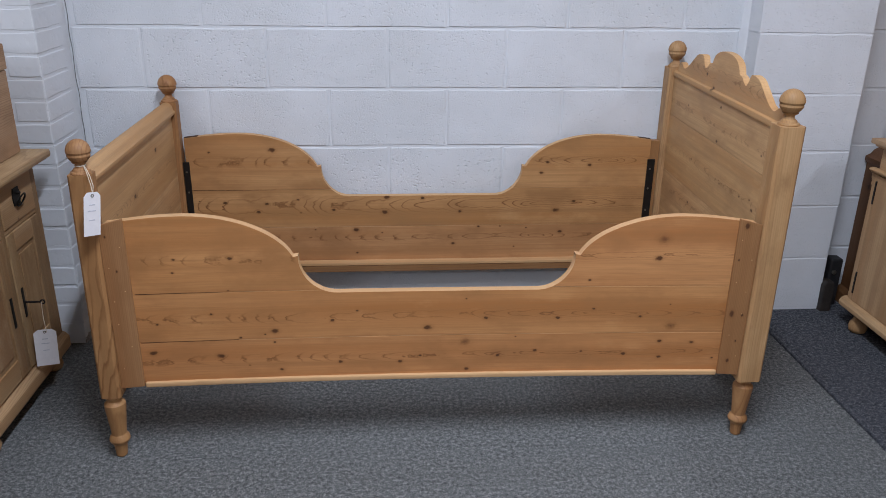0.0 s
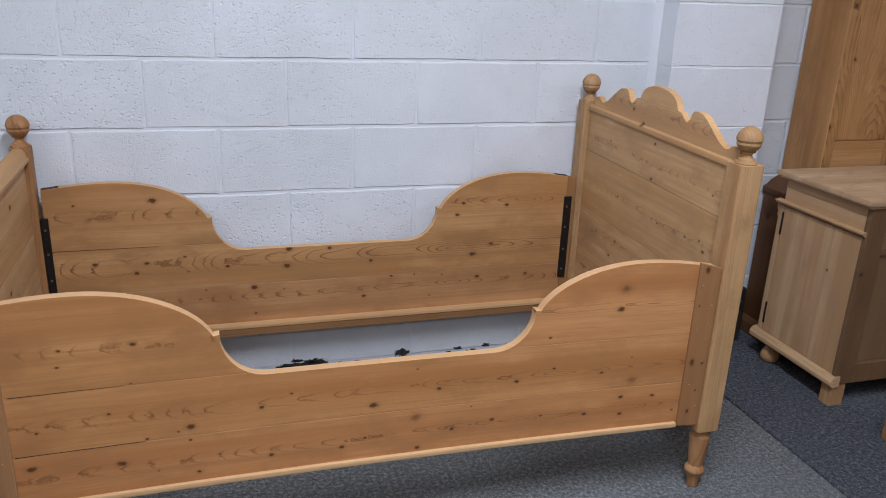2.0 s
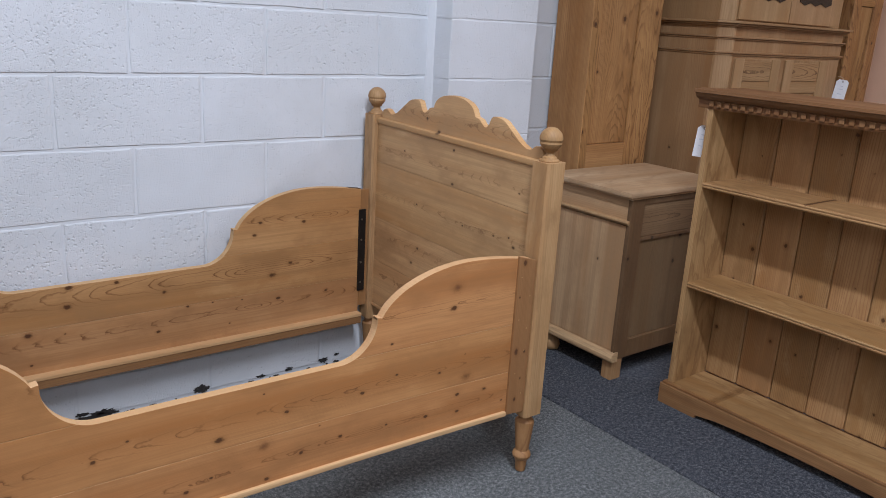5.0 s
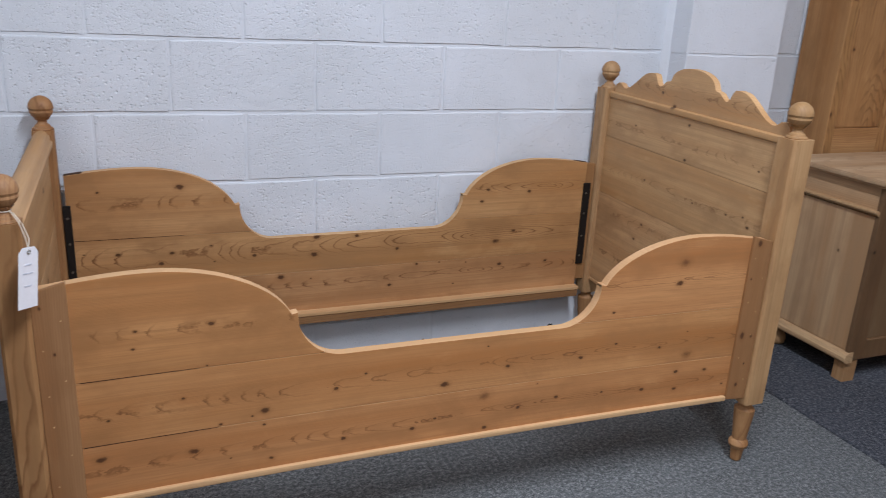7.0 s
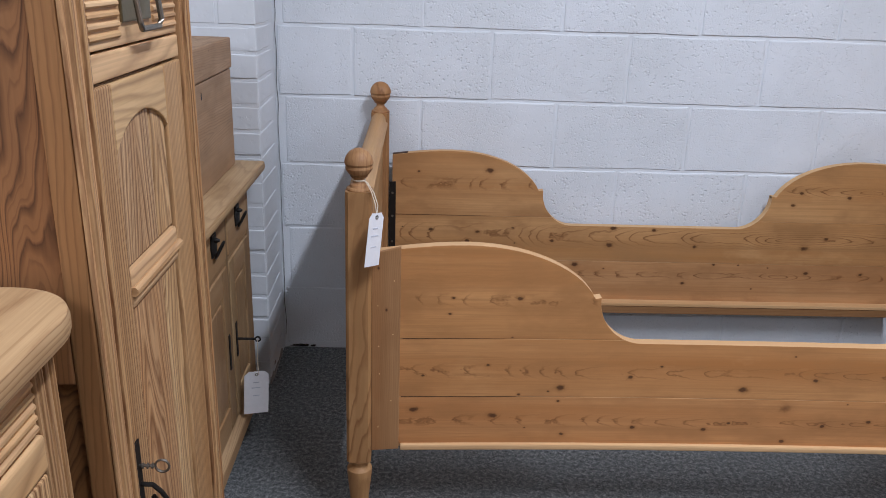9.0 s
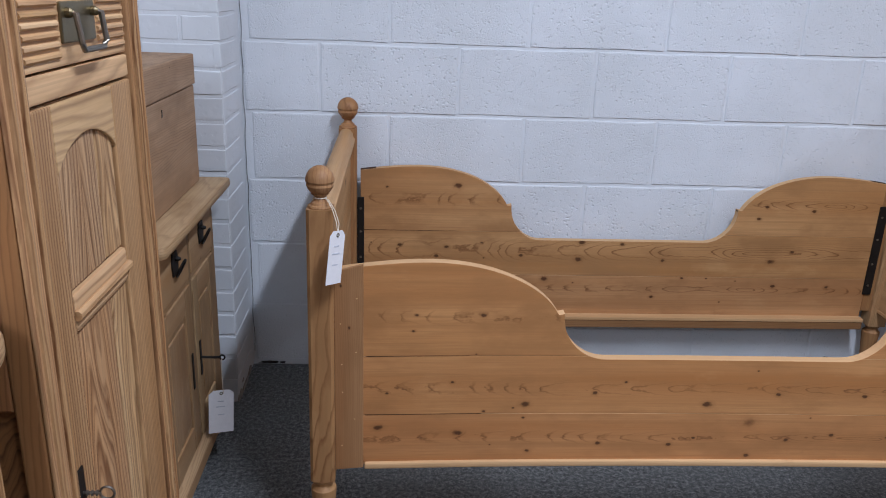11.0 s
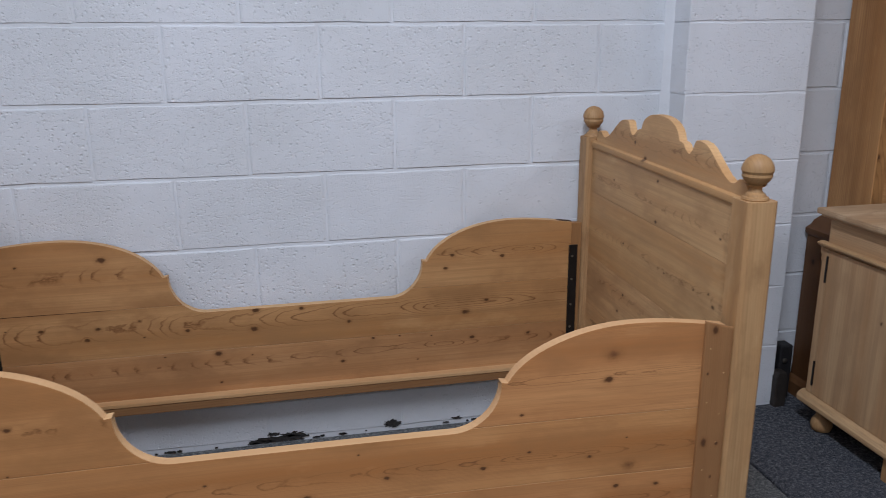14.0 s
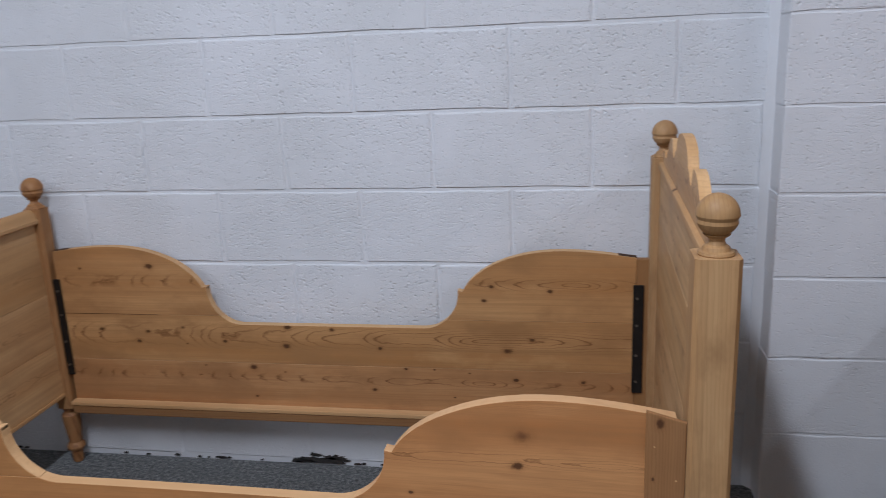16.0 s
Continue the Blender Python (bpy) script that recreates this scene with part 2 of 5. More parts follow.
def carpet_fibre(name, a, b, c):
    n = Nodes(name)
    p = n.coords((1, 1, 1))
    speck = n.noise(p, 260.0, 2.0, 0.8)
    clump = n.noise(p, 85.0, 2.0, 0.7)
    wear = n.noise(p, 2.3, 4.0, 0.6)
    lane = n.noise(n.coords((0.6, 7.0, 1.0)), 1.3, 3.0)
    col = n.ramp(n.math("ADD", n.math("MULTIPLY", speck, 0.55), n.math("MULTIPLY", clump, 0.45)), [(0.36, a), (0.50, b), (0.65, c)])
    col = n.mix(n.math("MULTIPLY", n.math("SUBTRACT", wear, 0.4, clamp=True), 0.9, clamp=True), col, tuple(x * 1.25 for x in b))
    col = n.mix(n.math("MULTIPLY", n.math("SUBTRACT", lane, 0.5, clamp=True), 0.8, clamp=True), col, tuple(x * 0.6 for x in b))
    return n.finish(col, 0.95, n.math("ADD", speck, clump), 0.006, 0.9, 0.1)


def plain(name, colour, rough, metal=0.0, vary=0.15, scale=40.0, bump=0.0008):
    n = Nodes(name)
    p = n.coords((1, 1, 1))
    f = n.noise(p, scale, 4.0, 0.6)
    c = n.mix(n.ramp(f, [(0.3, (0, 0, 0)), (0.7, (1, 1, 1))]), tuple(x * (1 - vary) for x in colour), tuple(min(1, x * (1 + vary)) for x in colour))
    r = n.math("ADD", rough - 0.08, n.math("MULTIPLY", f, 0.16))
    return n.finish(c, r, f, bump, 0.5, 0.4, metal)


PINE_L, PINE_D = (0.49, 0.234, 0.085), (0.165, 0.062, 0.020)
PALE_L, PALE_D = (0.44, 0.262, 0.118), (0.19, 0.090, 0.036)
HEAD_L = (0.56, 0.345, 0.162)
GREY_L, GREY_D = (0.52, 0.330, 0.170), (0.21, 0.12, 0.06)
ORANGE_L, ORANGE_D = (0.40, 0.212, 0.080), (0.13, 0.048, 0.015)
BOLD_L, BOLD_D = (0.63, 0.41, 0.21), (0.135, 0.048, 0.015)

front_knots = [(-0.529, 0.578, 0.0034), (-0.371, 0.617, 0.0051), (-0.436, 0.449, 0.0034), (-0.587, 0.422, 0.0034), (-0.384, 0.520, 0.0022), (-0.263, 0.391, 0.0079), (-0.291, 0.381, 0.0022), (-0.265, 0.355, 0.0034),
               (-0.607, 0.332, 0.0079), (-0.420, 0.315, 0.0079), (-0.341, 0.282, 0.0022), (-0.251, 0.265, 0.0051), (-0.099, 0.421, 0.0051), (-0.079, 0.285, 0.0051), (-0.522, 0.617, 0.0034), (-0.027, 0.449, 0.0034),
               (0.175, 0.391, 0.0079), (0.285, 0.343, -0.0120), (0.094, 0.282, 0.0051), (0.154, 0.300, 0.0034), (0.384, 0.296, 0.0051), (0.292, 0.252, 0.0051), (0.345, 0.419, 0.0051), (0.555, 0.417, 0.0051),
               (0.493, 0.310, 0.0051), (0.632, 0.306, 0.0034), (0.659, 0.445, 0.0034), (0.434, 0.357, 0.0022), (0.286, 0.481, 0.0022), (0.844, 0.661, -0.0120), (0.834, 0.603, 0.0079), (0.640, 0.536, 0.0034),
               (0.884, 0.458, 0.0022), (0.798, 0.419, 0.0051), (0.893, 0.388, -0.0120), (0.865, 0.338, 0.0051), (0.961, 0.333, 0.0051), (0.868, 0.285, 0.0051), (0.760, 0.296, 0.0051), (1.030, 0.280, 0.0034),
               (-0.360, 0.372, 0.0034)]
back_knots = [(-0.368, 0.692, 0.0095), (-0.602, 0.684, 0.0041), (-0.558, 0.484, 0.0061), (-0.399, 0.479, 0.0061), (-0.434, 0.446, 0.0061), (-0.654, 0.491, 0.0027), (-0.280, 0.495, 0.0041), (-0.143, 0.452, 0.0061),
              (0.064, 0.502, 0.0095), (0.056, 0.440, 0.0095), (-0.058, 0.368, 0.0095), (0.044, 0.354, 0.0027), (-0.056, 0.270, 0.0041), (-0.271, 0.441, 0.0027), (0.204, 0.497, 0.0061), (0.352, 0.440, 0.0061),
              (0.502, 0.517, 0.0061), (0.670, 0.596, 0.0061), (0.693, 0.639, 0.0061), (0.736, 0.441, 0.0095), (0.759, 0.350, 0.0061), (0.807, 0.477, 0.0061), (0.954, 0.349, 0.0061), (0.428, 0.376, 0.0041),
              (0.515, 0.376, 0.0027), (0.621, 0.368, 0.0027), (0.327, 0.305, 0.0061), (0.860, 0.626, 0.0061), (0.574, 0.288, 0.0027), (-0.218, 0.370, 0.0027)]
head_knots = [(2.491, 0.948, 0.0051), (2.489, 0.837, 0.0051), (2.687, 0.726, 0.0034), (2.421, 0.713, 0.0034), (2.265, 0.719, 0.0034), (2.193, 0.730, 0.0034), (2.170, 0.705, 0.0051), (2.670, 0.569, 0.0051),
              (2.704, 0.507, 0.0051), (2.584, 0.992, 0.0079), (2.655, 1.030, 0.0051), (2.777, 0.900, 0.0034), (2.162, 0.873, 0.0034)]
batten_knots = [(1.071, 0.703, 0.007), (1.066, 0.430, 0.008), (1.098, 0.425, 0.004), (1.075, 0.275, 0.005), (1.09, 0.340, 0.003), (-0.672, 0.59, 0.003), (1.062, 0.60, 0.003), (-0.69, 0.69, 0.003)]
M_FRONT = wood("pine_front_rail", 0, PINE_L, PINE_D, 210, 0.9, front_knots, "xz", 0.05, bands=((0.612, 0.012), (0.432, 0.014), (0.302, 0.012)), slope=0.055, amp=0.026, plain_share=0.6, worn=1.6, flow=2.6)
M_BACK = wood("pine_back_rail", 0, (0.51, 0.270, 0.110), (0.17, 0.062, 0.020), 150, 1.0, back_knots, "xz", 0.09, bands=((0.645, 0.016), (0.472, 0.030), (0.335, 0.012)), slope=0.085, amp=0.036, plain_share=0.75, worn=1.7, flow=3.4)
M_LEDGE_SHADE = wood("pine_ledge_shade", 0, (0.30, 0.155, 0.066), PINE_D, 200, 0.5, (), "xz", 0.03)
M_EDGE = wood("pine_fresh_edge", 0, (0.62, 0.385, 0.19), (0.42, 0.22, 0.09), 200, 0.25, (), "xz", 0.03, knot_rate=0.06, worn=0.5)
M_CREST = wood("pine_cut_crest", 1, (0.60, 0.37, 0.17), (0.38, 0.19, 0.08), 200, 0.3, (), "yz", 0.02)
M_POST = wood("pine_post", 2, (0.385, 0.205, 0.086), PINE_D, 150, 0.85, (), "xz", 0.06, slope=0.06, quarter=0.005, amp=0.06, worn=1.5, blot=18.0)
M_PALEPOST = wood("pine_pale_post", 2, PALE_L, PALE_D, 220, 0.3, (), "xz", 0.05, worn=2.4, blot=16.0, knot_rate=0.08, lines=0.6)
M_HEAD = wood("pine_headboard", 1, HEAD_L, PALE_D, 230, 0.75, head_knots, "yz", 0.04, bands=((0.719, 0.013), (0.56, 0.018), (0.885, 0.010), (0.40, 0.018), (1.04, 0.020)), slope=0.05, amp=0.04, worn=2.0)
M_FOOT = wood("pine_footboard", 1, HEAD_L, PALE_D, 260, 0.7, ((2.72, 0.76, 0.009), (2.45, 0.68, 0.009), (2.3, 0.5, 0.009), (2.6, 0.55, 0.009)), "yz", 0.07, bands=((0.68, 0.016), (0.52, 0.016), (0.36, 0.016)), slope=0.012, amp=0.05)
M_BATTEN = wood("pine_batten", 2, (0.345, 0.180, 0.074), PINE_D, 240, 0.35, batten_knots, "xz", 0.05)
M_GREY_Z = wood("pine_washed_upright", 2, GREY_L, GREY_D, 230, 0.3, (), "yz", 0.06, 0.5, 0.10)
M_GREY_Y = wood("pine_washed_level", 1, GREY_L, GREY_D, 230, 0.3, (), "yz", 0.06, 0.5, 0.06)
# browner old wood of the cupboard side, deepened further for its shade
M_GREY_OLD_SHADED = wood("pine_washed_brown_shaded", 2, (0.16, 0.090, 0.043), (0.060, 0.029, 0.013), 230, 0.35, (), "xz", 0.06, 0.5, 0.12, worn=1.6)
M_SHELF_Z = wood("pine_shelf_upright", 2, (0.41, 0.240, 0.105), (0.15, 0.062, 0.020), 190, 0.5, (), "yz", 0.12, 0.45, 0.62, knot_size=0.8, worn=2.0, blot=12.0)
M_SHELF_Y = wood("pine_shelf_level", 1, (0.40, 0.228, 0.095), (0.15, 0.060, 0.018), 190, 0.5, (), "yz", 0.07, 0.45, 0.25, worn=1.8)
M_ORANGE_Z = wood("pine_orange_upright", 2, ORANGE_L, ORANGE_D, 190, 0.65, (), "yz", 0.08, 0.4, 0.12, slope=0.02, worn=1.6, knot_size=1.2)
M_ORANGE_X = wood("pine_orange_front", 2, ORANGE_L, ORANGE_D, 150, 0.85, (), "xz", 0.08, 0.4, 0.22, slope=0.05, worn=2.6, blot=14.0, knot_size=1.1, amp=0.09, quarter=0.01, lines=0.6)
M_ORANGE_Y = wood("pine_orange_level", 0, ORANGE_L, ORANGE_D, 190, 0.4, (), "xz", 0.06, 0.4, 0.15)
M_DRESS_Z = wood("pine_dresser_upright", 2, (0.37, 0.222, 0.105), (0.17, 0.085, 0.034), 220, 0.3, (), "yz", 0.06, 0.45, 0.08)
M_DRESS_X = wood("pine_dresser_level", 0, (0.37, 0.222, 0.105), (0.17, 0.085, 0.034), 220, 0.3, (), "xz", 0.06, 0.45, 0.06)
M_DRESS_FIG = wood("pine_dresser_figure", 0, (0.40, 0.245, 0.115), (0.12, 0.055, 0.020), 150, 1.0, (), "xz", 0.05, 0.45, bands=((1.205, 0.07),), amp=0.03, slope=0.02, plain_share=1.0)
M_BOLD_Z = wood("pitch_pine_upright", 2, BOLD_L, BOLD_D, 90, 1.0, (), "yz", 0.10, 0.42, slope=0.05, plain_share=0.8, quarter=0.004, amp=0.13, worn=0.9, fat=0.20, lines=0.8, fine=0.7)
M_BOLD_Y = wood("pitch_pine_level", 1, BOLD_L, BOLD_D, 75, 0.55, (), "yz", 0.06, 0.42, slope=0.05, plain_share=0.5, fat=0.22, quarter=0.002, amp=0.10, worn=0.6)
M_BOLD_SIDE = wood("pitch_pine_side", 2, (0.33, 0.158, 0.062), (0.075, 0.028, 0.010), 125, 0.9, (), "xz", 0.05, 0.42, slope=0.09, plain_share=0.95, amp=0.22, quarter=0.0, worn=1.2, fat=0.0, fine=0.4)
M_BOLD_STILE = wood("pitch_pine_stile", 2, (0.53, 0.315, 0.150), BOLD_D, 150, 1.0, (), "yz", 0.06, 0.42, fat=0.12, plain_share=0.6, quarter=0.05, amp=0.02, worn=0.8, lines=1.0, fine=0.5)
M_BOLD_TOP = wood("pitch_pine_top", 1, (0.40, 0.248, 0.122), BOLD_D, 150, 0.8, (), "yz", 0.03, 0.42, plain_share=0.4, quarter=0.05, amp=0.03, worn=0.8, lines=0.8)
M_CAB_Z = wood("pine_cupboard_upright", 2, (0.36, 0.228, 0.115), (0.15, 0.072, 0.028), 210, 0.7, (), "yz", 0.10, 0.45, 0.05, worn=1.7, blot=16.0, lines=0.7)
M_CAB_Y = wood("pine_cupboard_level", 1, (0.44, 0.285, 0.145), (0.20, 0.10, 0.038), 210, 0.5, (), "yz", 0.06, 0.45, 0.05, worn=1.5, lines=0.6)
M_BLOCK = plaster_paint("white_painted_block", (0.735, 0.765, 0.80), 88.0, 240.0, 0.0040)
M_MORTAR = plaster_paint("white_painted_joint", (0.735, 0.765, 0.80), 60.0, 160.0, 0.0012)
M_BRICK = plaster_paint("white_painted_brick", (0.725, 0.755, 0.79), 26.0, 120.0, 0.0011)
M_CARPET = carpet_fibre("grey_green_carpet", (0.045, 0.050, 0.051), (0.152, 0.161, 0.161), (0.42, 0.43, 0.42))
M_CARPET_B = carpet_fibre("blue_grey_carpet", (0.026, 0.029, 0.034), (0.076, 0.082, 0.096), (0.25, 0.255, 0.265))
M_IRON = plain("black_iron", (0.025, 0.022, 0.020), 0.5, 0.6)
M_STEEL = plain("dull_grey_metal", (0.22, 0.20, 0.17), 0.4, 0.9)
M_BRASS = plain("aged_brass", (0.20, 0.16, 0.09), 0.38, 0.9)
M_JOINT = plain("dark_joint_brown", (0.055, 0.024, 0.010), 0.8, 0.0, 0.3)
M_CARD = plain("white_card", (0.82, 0.82, 0.84), 0.7, 0.0, 0.03, 90.0, 0.0002)
M_INK = plain("grey_ink", (0.58, 0.60, 0.66), 0.7, 0.0, 0.2)
M_STRING = plain("cotton_string", (0.70, 0.62, 0.50), 0.9, 0.0, 0.15, 300.0)
M_DARK = plain("black_rubber", (0.018, 0.017, 0.018), 0.55, 0.0, 0.3)
M_DARKBROWN = plain("dark_brown_block", (0.030, 0.024, 0.020), 0.6, 0.0, 0.3)
M_FLAKE = plain("bare_dark_plaster", (0.035, 0.032, 0.030), 0.9, 0.0, 0.6, 120.0, 0.004)
M_CEIL = plain("white_ceiling", (0.75, 0.75, 0.75), 0.8, 0.0, 0.03, 6.0)
M_PEACH = plaster_paint("peach_block", (0.90, 0.57, 0.39), 60.0, 120.0, 0.0016)
M_ROOM = plain("pale_room_wall", (0.62, 0.60, 0.57), 0.8, 0.0, 0.06, 3.0)
glass = Nodes("dark_glass")
M_GLASS = glass.finish((0.025, 0.020, 0.015), 0.06, None, 0, 0, 0.28)


# ---------------------------------------------------------------- building helpers
def thing(name, x, y, z, label, category, group="", kind=""):
    root = new(name)
    root.location = (x, y, z)
    root.empty_display_size = 0.05
    return tagged(root, label, category, group, kind)


def part(name, bm, material, parent=None, label="", smooth=False, angle=35, edge=None, flat=1):
    """Links a bmesh, made in the world's coordinates, as one mesh under a thing or a part."""
    mesh = bpy.data.meshes.new(name)
    bmesh.ops.recalc_face_normals(bm, faces=bm.faces)
    if smooth:
        for f in bm.faces:
            f.smooth = True
        for e in bm.edges:
            if len(e.link_faces) == 2 and e.calc_face_angle(0) > radians(angle):
                e.smooth = False
    bm.to_mesh(mesh)
    bm.free()
    mesh.materials.append(material)
    if edge is not None:
        mesh.materials.append(edge)
        for p in mesh.polygons:
            if abs(p.normal[flat]) < 0.75:
                p.material_index = 1
    ob = new(name, mesh)
    if parent is not None:
        ob.parent = parent
        if parent.type == "EMPTY":
            ob.location = -parent.location
    return tagged(ob, label)


def box(x0, x1, y0, y1, z0, z1, bevel=0.003, segments=2, bm=None):
    bm = bm or bmesh.new()
    made = bmesh.ops.create_cube(bm, size=1.0, matrix=Matrix.Translation(((x0 + x1) / 2, (y0 + y1) / 2, (z0 + z1) / 2)) @ Matrix.Diagonal((abs(x1 - x0), abs(y1 - y0), abs(z1 - z0), 1)))
    if bevel:
        edges = list({e for v in made["verts"] for e in v.link_edges})
        bmesh.ops.bevel(bm, geom=edges, offset=bevel, segments=segments, profile=0.6, affect="EDGES")
    return bm


def lathe(profile, x, y, z=0.0, segments=24, bm=None):
    """A turned form about an upright axis; profile: (radius, height) from below."""
    bm = bm or bmesh.new()
    rows = []
    for r, h in profile:
        rows.append([bm.verts.new((x + max(r, 1e-4) * math.cos(i * math.tau / segments), y + max(r, 1e-4) * math.sin(i * math.tau / segments), z + h)) for i in range(segments)])
    for a, b in zip(rows, rows[1:]):
        for i in range(segments):
            j = (i + 1) % segments
            bm.faces.new((a[i], a[j], b[j], b[i]))
    bm.faces.new(rows[0][::-1])
    bm.faces.new(rows[-1])
    return bm


def slab(outline, axis, lo, hi, bevel=0.0, bm=None):
    """An outline of (u, v) drawn out along an axis from lo to hi. axis 'x': u is y; axis 'y': u is x; v is z; axis 'z': u, v are x, y."""
    bm = bm or bmesh.new()
    place = {"x": lambda u, v, w: (w, u, v), "y": lambda u, v, w: (u, w, v), "z": lambda u, v, w: (u, v, w)}[axis]
    a = [bm.verts.new(place(u, v, lo)) for u, v in outline]
    b = [bm.verts.new(place(u, v, hi)) for u, v in outline]
    caps = [bm.faces.new(a), bm.faces.new(b[::-1])]
    for i in range(len(a)):
        j = (i + 1) % len(a)
        bm.faces.new((a[j], a[i], b[i], b[j]))
    if bevel:
        bmesh.ops.recalc_face_normals(bm, faces=bm.faces)
        edges = list({e for f in caps for e in f.edges})
        bmesh.ops.bevel(bm, geom=edges, offset=bevel, segments=2, profile=0.6, affect="EDGES")
    return bm


def tube(points, radius, sides=8, bm=None):
    """A round rod through points."""
    bm = bm or bmesh.new()
    pts = [Vector(p) for p in points]
    rows = []
    for i, p in enumerate(pts):
        d = (pts[min(i + 1, len(pts) - 1)] - pts[max(i - 1, 0)]).normalized()
        side = d.cross(Vector((0.31, 0.2, 0.93))).normalized()
        up = d.cross(side)
        rows.append([bm.verts.new(p + radius * (math.cos(k * math.tau / sides) * side + math.sin(k * math.tau / sides) * up)) for k in range(sides)])
    for a, b in zip(rows, rows[1:]):
        for k in range(sides):
            bm.faces.new((a[k], a[(k + 1) % sides], b[(k + 1) % sides], b[k]))
    bm.faces.new(rows[0])
    bm.faces.new(rows[-1][::-1])
    return bm


def ring(cx, cy, cz, r, thick, plane="yz", segments=18, tilt=0.0, bm=None):
    pts = []
    for i in range(segments + 1):
        a = i * math.tau / segments
        u, v = r * math.cos(a), r * math.sin(a)
        pts.append((cx + v * math.sin(tilt), cy + u, cz + v * math.cos(tilt)) if plane == "yz" else (cx + u, cy + v * math.sin(tilt), cz + v * math.cos(tilt)))
    return tube(pts, thick, 6, bm)


def moulding(profile, axis, lo, hi):
    """A strip of a given cross section. axis 'y': profile is (x, z); axis 'x': profile is (y, z); axis 'z': profile is (x, y)."""
    bm = bmesh.new()
    place = {"y": lambda p, w: (p[0], w, p[1]), "x": lambda p, w: (w, p[0], p[1]), "z": lambda p, w: (p[0], p[1], w)}[axis]
    a = [bm.verts.new(place(p, lo)) for p in profile]
    b = [bm.verts.new(place(p, hi)) for p in profile]
    bm.faces.new(a)
    bm.faces.new(b[::-1])
    for i in range(len(a)):
        j = (i + 1) % len(a)
        bm.faces.new((a[j], a[i], b[i], b[j]))
    return bm


def tag_card(name, x, y, z, angle, parent_label, tilt=0.0, w=0.024, h=0.105):
    """A white shop tag that hangs from z: card, eyelet, written bars and a string."""
    root = thing(name, x, y, z - 0.13, parent_label, "price tag", "white shop tags")
    turn = pose(x, y, z, 0, tilt, angle)

    def put(bm):
        bmesh.ops.transform(bm, matrix=turn, verts=bm.verts)
        return bm
    card = slab([(-w, -h - 0.025), (w, -h - 0.025), (w, -0.036), (w * 0.62, -0.025), (-w * 0.62, -0.025), (-w, -0.036)], "y", -0.0005, 0.0005)
    c = part("card", put(card), M_CARD, root)
    part("eyelet", put(ring(0, -0.001, -0.034, 0.0035, 0.0013, "xz")), M_STEEL, c)
    for k, (zz, ww) in enumerate(((-0.058, 0.009), (-0.074, 0.013), (-0.098, 0.010))):
        part("written_line", put(box(-ww, ww * 0.8, -0.0012, -0.0004, zz - 0.0014, zz + 0.0014, 0)), M_INK, c)
    return root, put


# ---------------------------------------------------------------- setting
part("floor", box(-4.0, 4.62, -5.0, 3.3, -0.15, -0.012, 0), M_CARPET_B, None, "bare floor under the carpets")["kind"] = "structure"
part("wall_north", box(-4.0, 4.62, 3.056, 3.3, -0.15, 3.5, 0), M_MORTAR, None, "white painted concrete block wall")["kind"] = "structure"
part("wall_east", box(4.55, 4.75, -5.0, 3.05, -0.15, 3.5, 0), M_PEACH, None, "peach block wall")["kind"] = "structure"
part("wall_west", box(-4.2, -4.0, -5.0, 3.05, -0.15, 3.5, 0), M_ROOM, None, "pale plain wall")["kind"] = "structure"
part("wall_south", box(-4.2, 4.75, -5.2, -5.0, -0.15, 3.5, 0), M_ROOM, None, "pale plain wall")["kind"] = "structure"
part("ceiling", box(-4.2, 4.75, -5.2, 3.3, 3.42, 3.6, 0), M_CEIL, None, "plain white ceiling")["kind"] = "structure"
wall = bpy.data.objects["wall_north"]
pier = part("wall_pier", box(1.4468, 1.8832, 2.9335, 3.056, -0.1, 3.45, 0), M_MORTAR, None, "white painted block pier against the wall")
pier["kind"] = "structure"
chim = part("wall_brick_pier", box(-2.4, -1.0775, 2.7730, 3.056, -0.1, 3.45, 0), M_MORTAR, None, "white painted brick pier in the corner")
chim["kind"] = "structure"
carpet_w = part("carpet", box(-3.98, 1.576, -4.98, 3.05, -0.012, 0.0, 0.003, 1), M_CARPET, None, "worn grey-green speckled carpet")
carpet_w["kind"] = "structure"
for cx0, cx1, cy0, cy1 in ((1.583, 4.54, 2.215, 3.05), (1.583, 4.54, 0.2, 2.212), (1.583, 4.54, -4.98, 0.197)):
    part("carpet", box(cx0, cx1, cy0, cy1, -0.012, 0.001, 0.003, 1), M_CARPET_B, None, "dark blue-grey speckled carpet")["kind"] = "structure"


# ---------------------------------------------------------------- the bed
XC, YF, YB = 0.204, 2.062, 2.978
bed = thing("bed", XC, 2.52, 0.0, "antique stripped pine single bed frame with shaped sides and ball finials", "bed")


def rail_top(n=14):
    """The top line of a side rail's shoulder, from the foot end to the middle: two curves with a nick between."""
    pts = [(-0.69, 0.726)]
    for i in range(1, 6):
        s = i / 5
        pts.append((-0.69 + 0.20 * s, 0.726 + 0.018 * math.sin(s * math.pi / 2)))
    for i in range(1, n + 1):
        a = i / n * math.radians(74)
        pts.append((-0.49 + 0.302 * math.sin(a), 0.744 - 0.170 * (1 - math.cos(a))))
    pts += [(-0.186, 0.6235), (-0.186, 0.6165)]
    for i in range(1, n + 1):
        a = i / n * math.pi / 2
        pts.append((-0.186 + 0.105 * (1 - math.cos(a)) ** 0.9, 0.6165 - 0.109 * math.sin(a) ** 0.9))
    return pts


SHOULDER = rail_top()
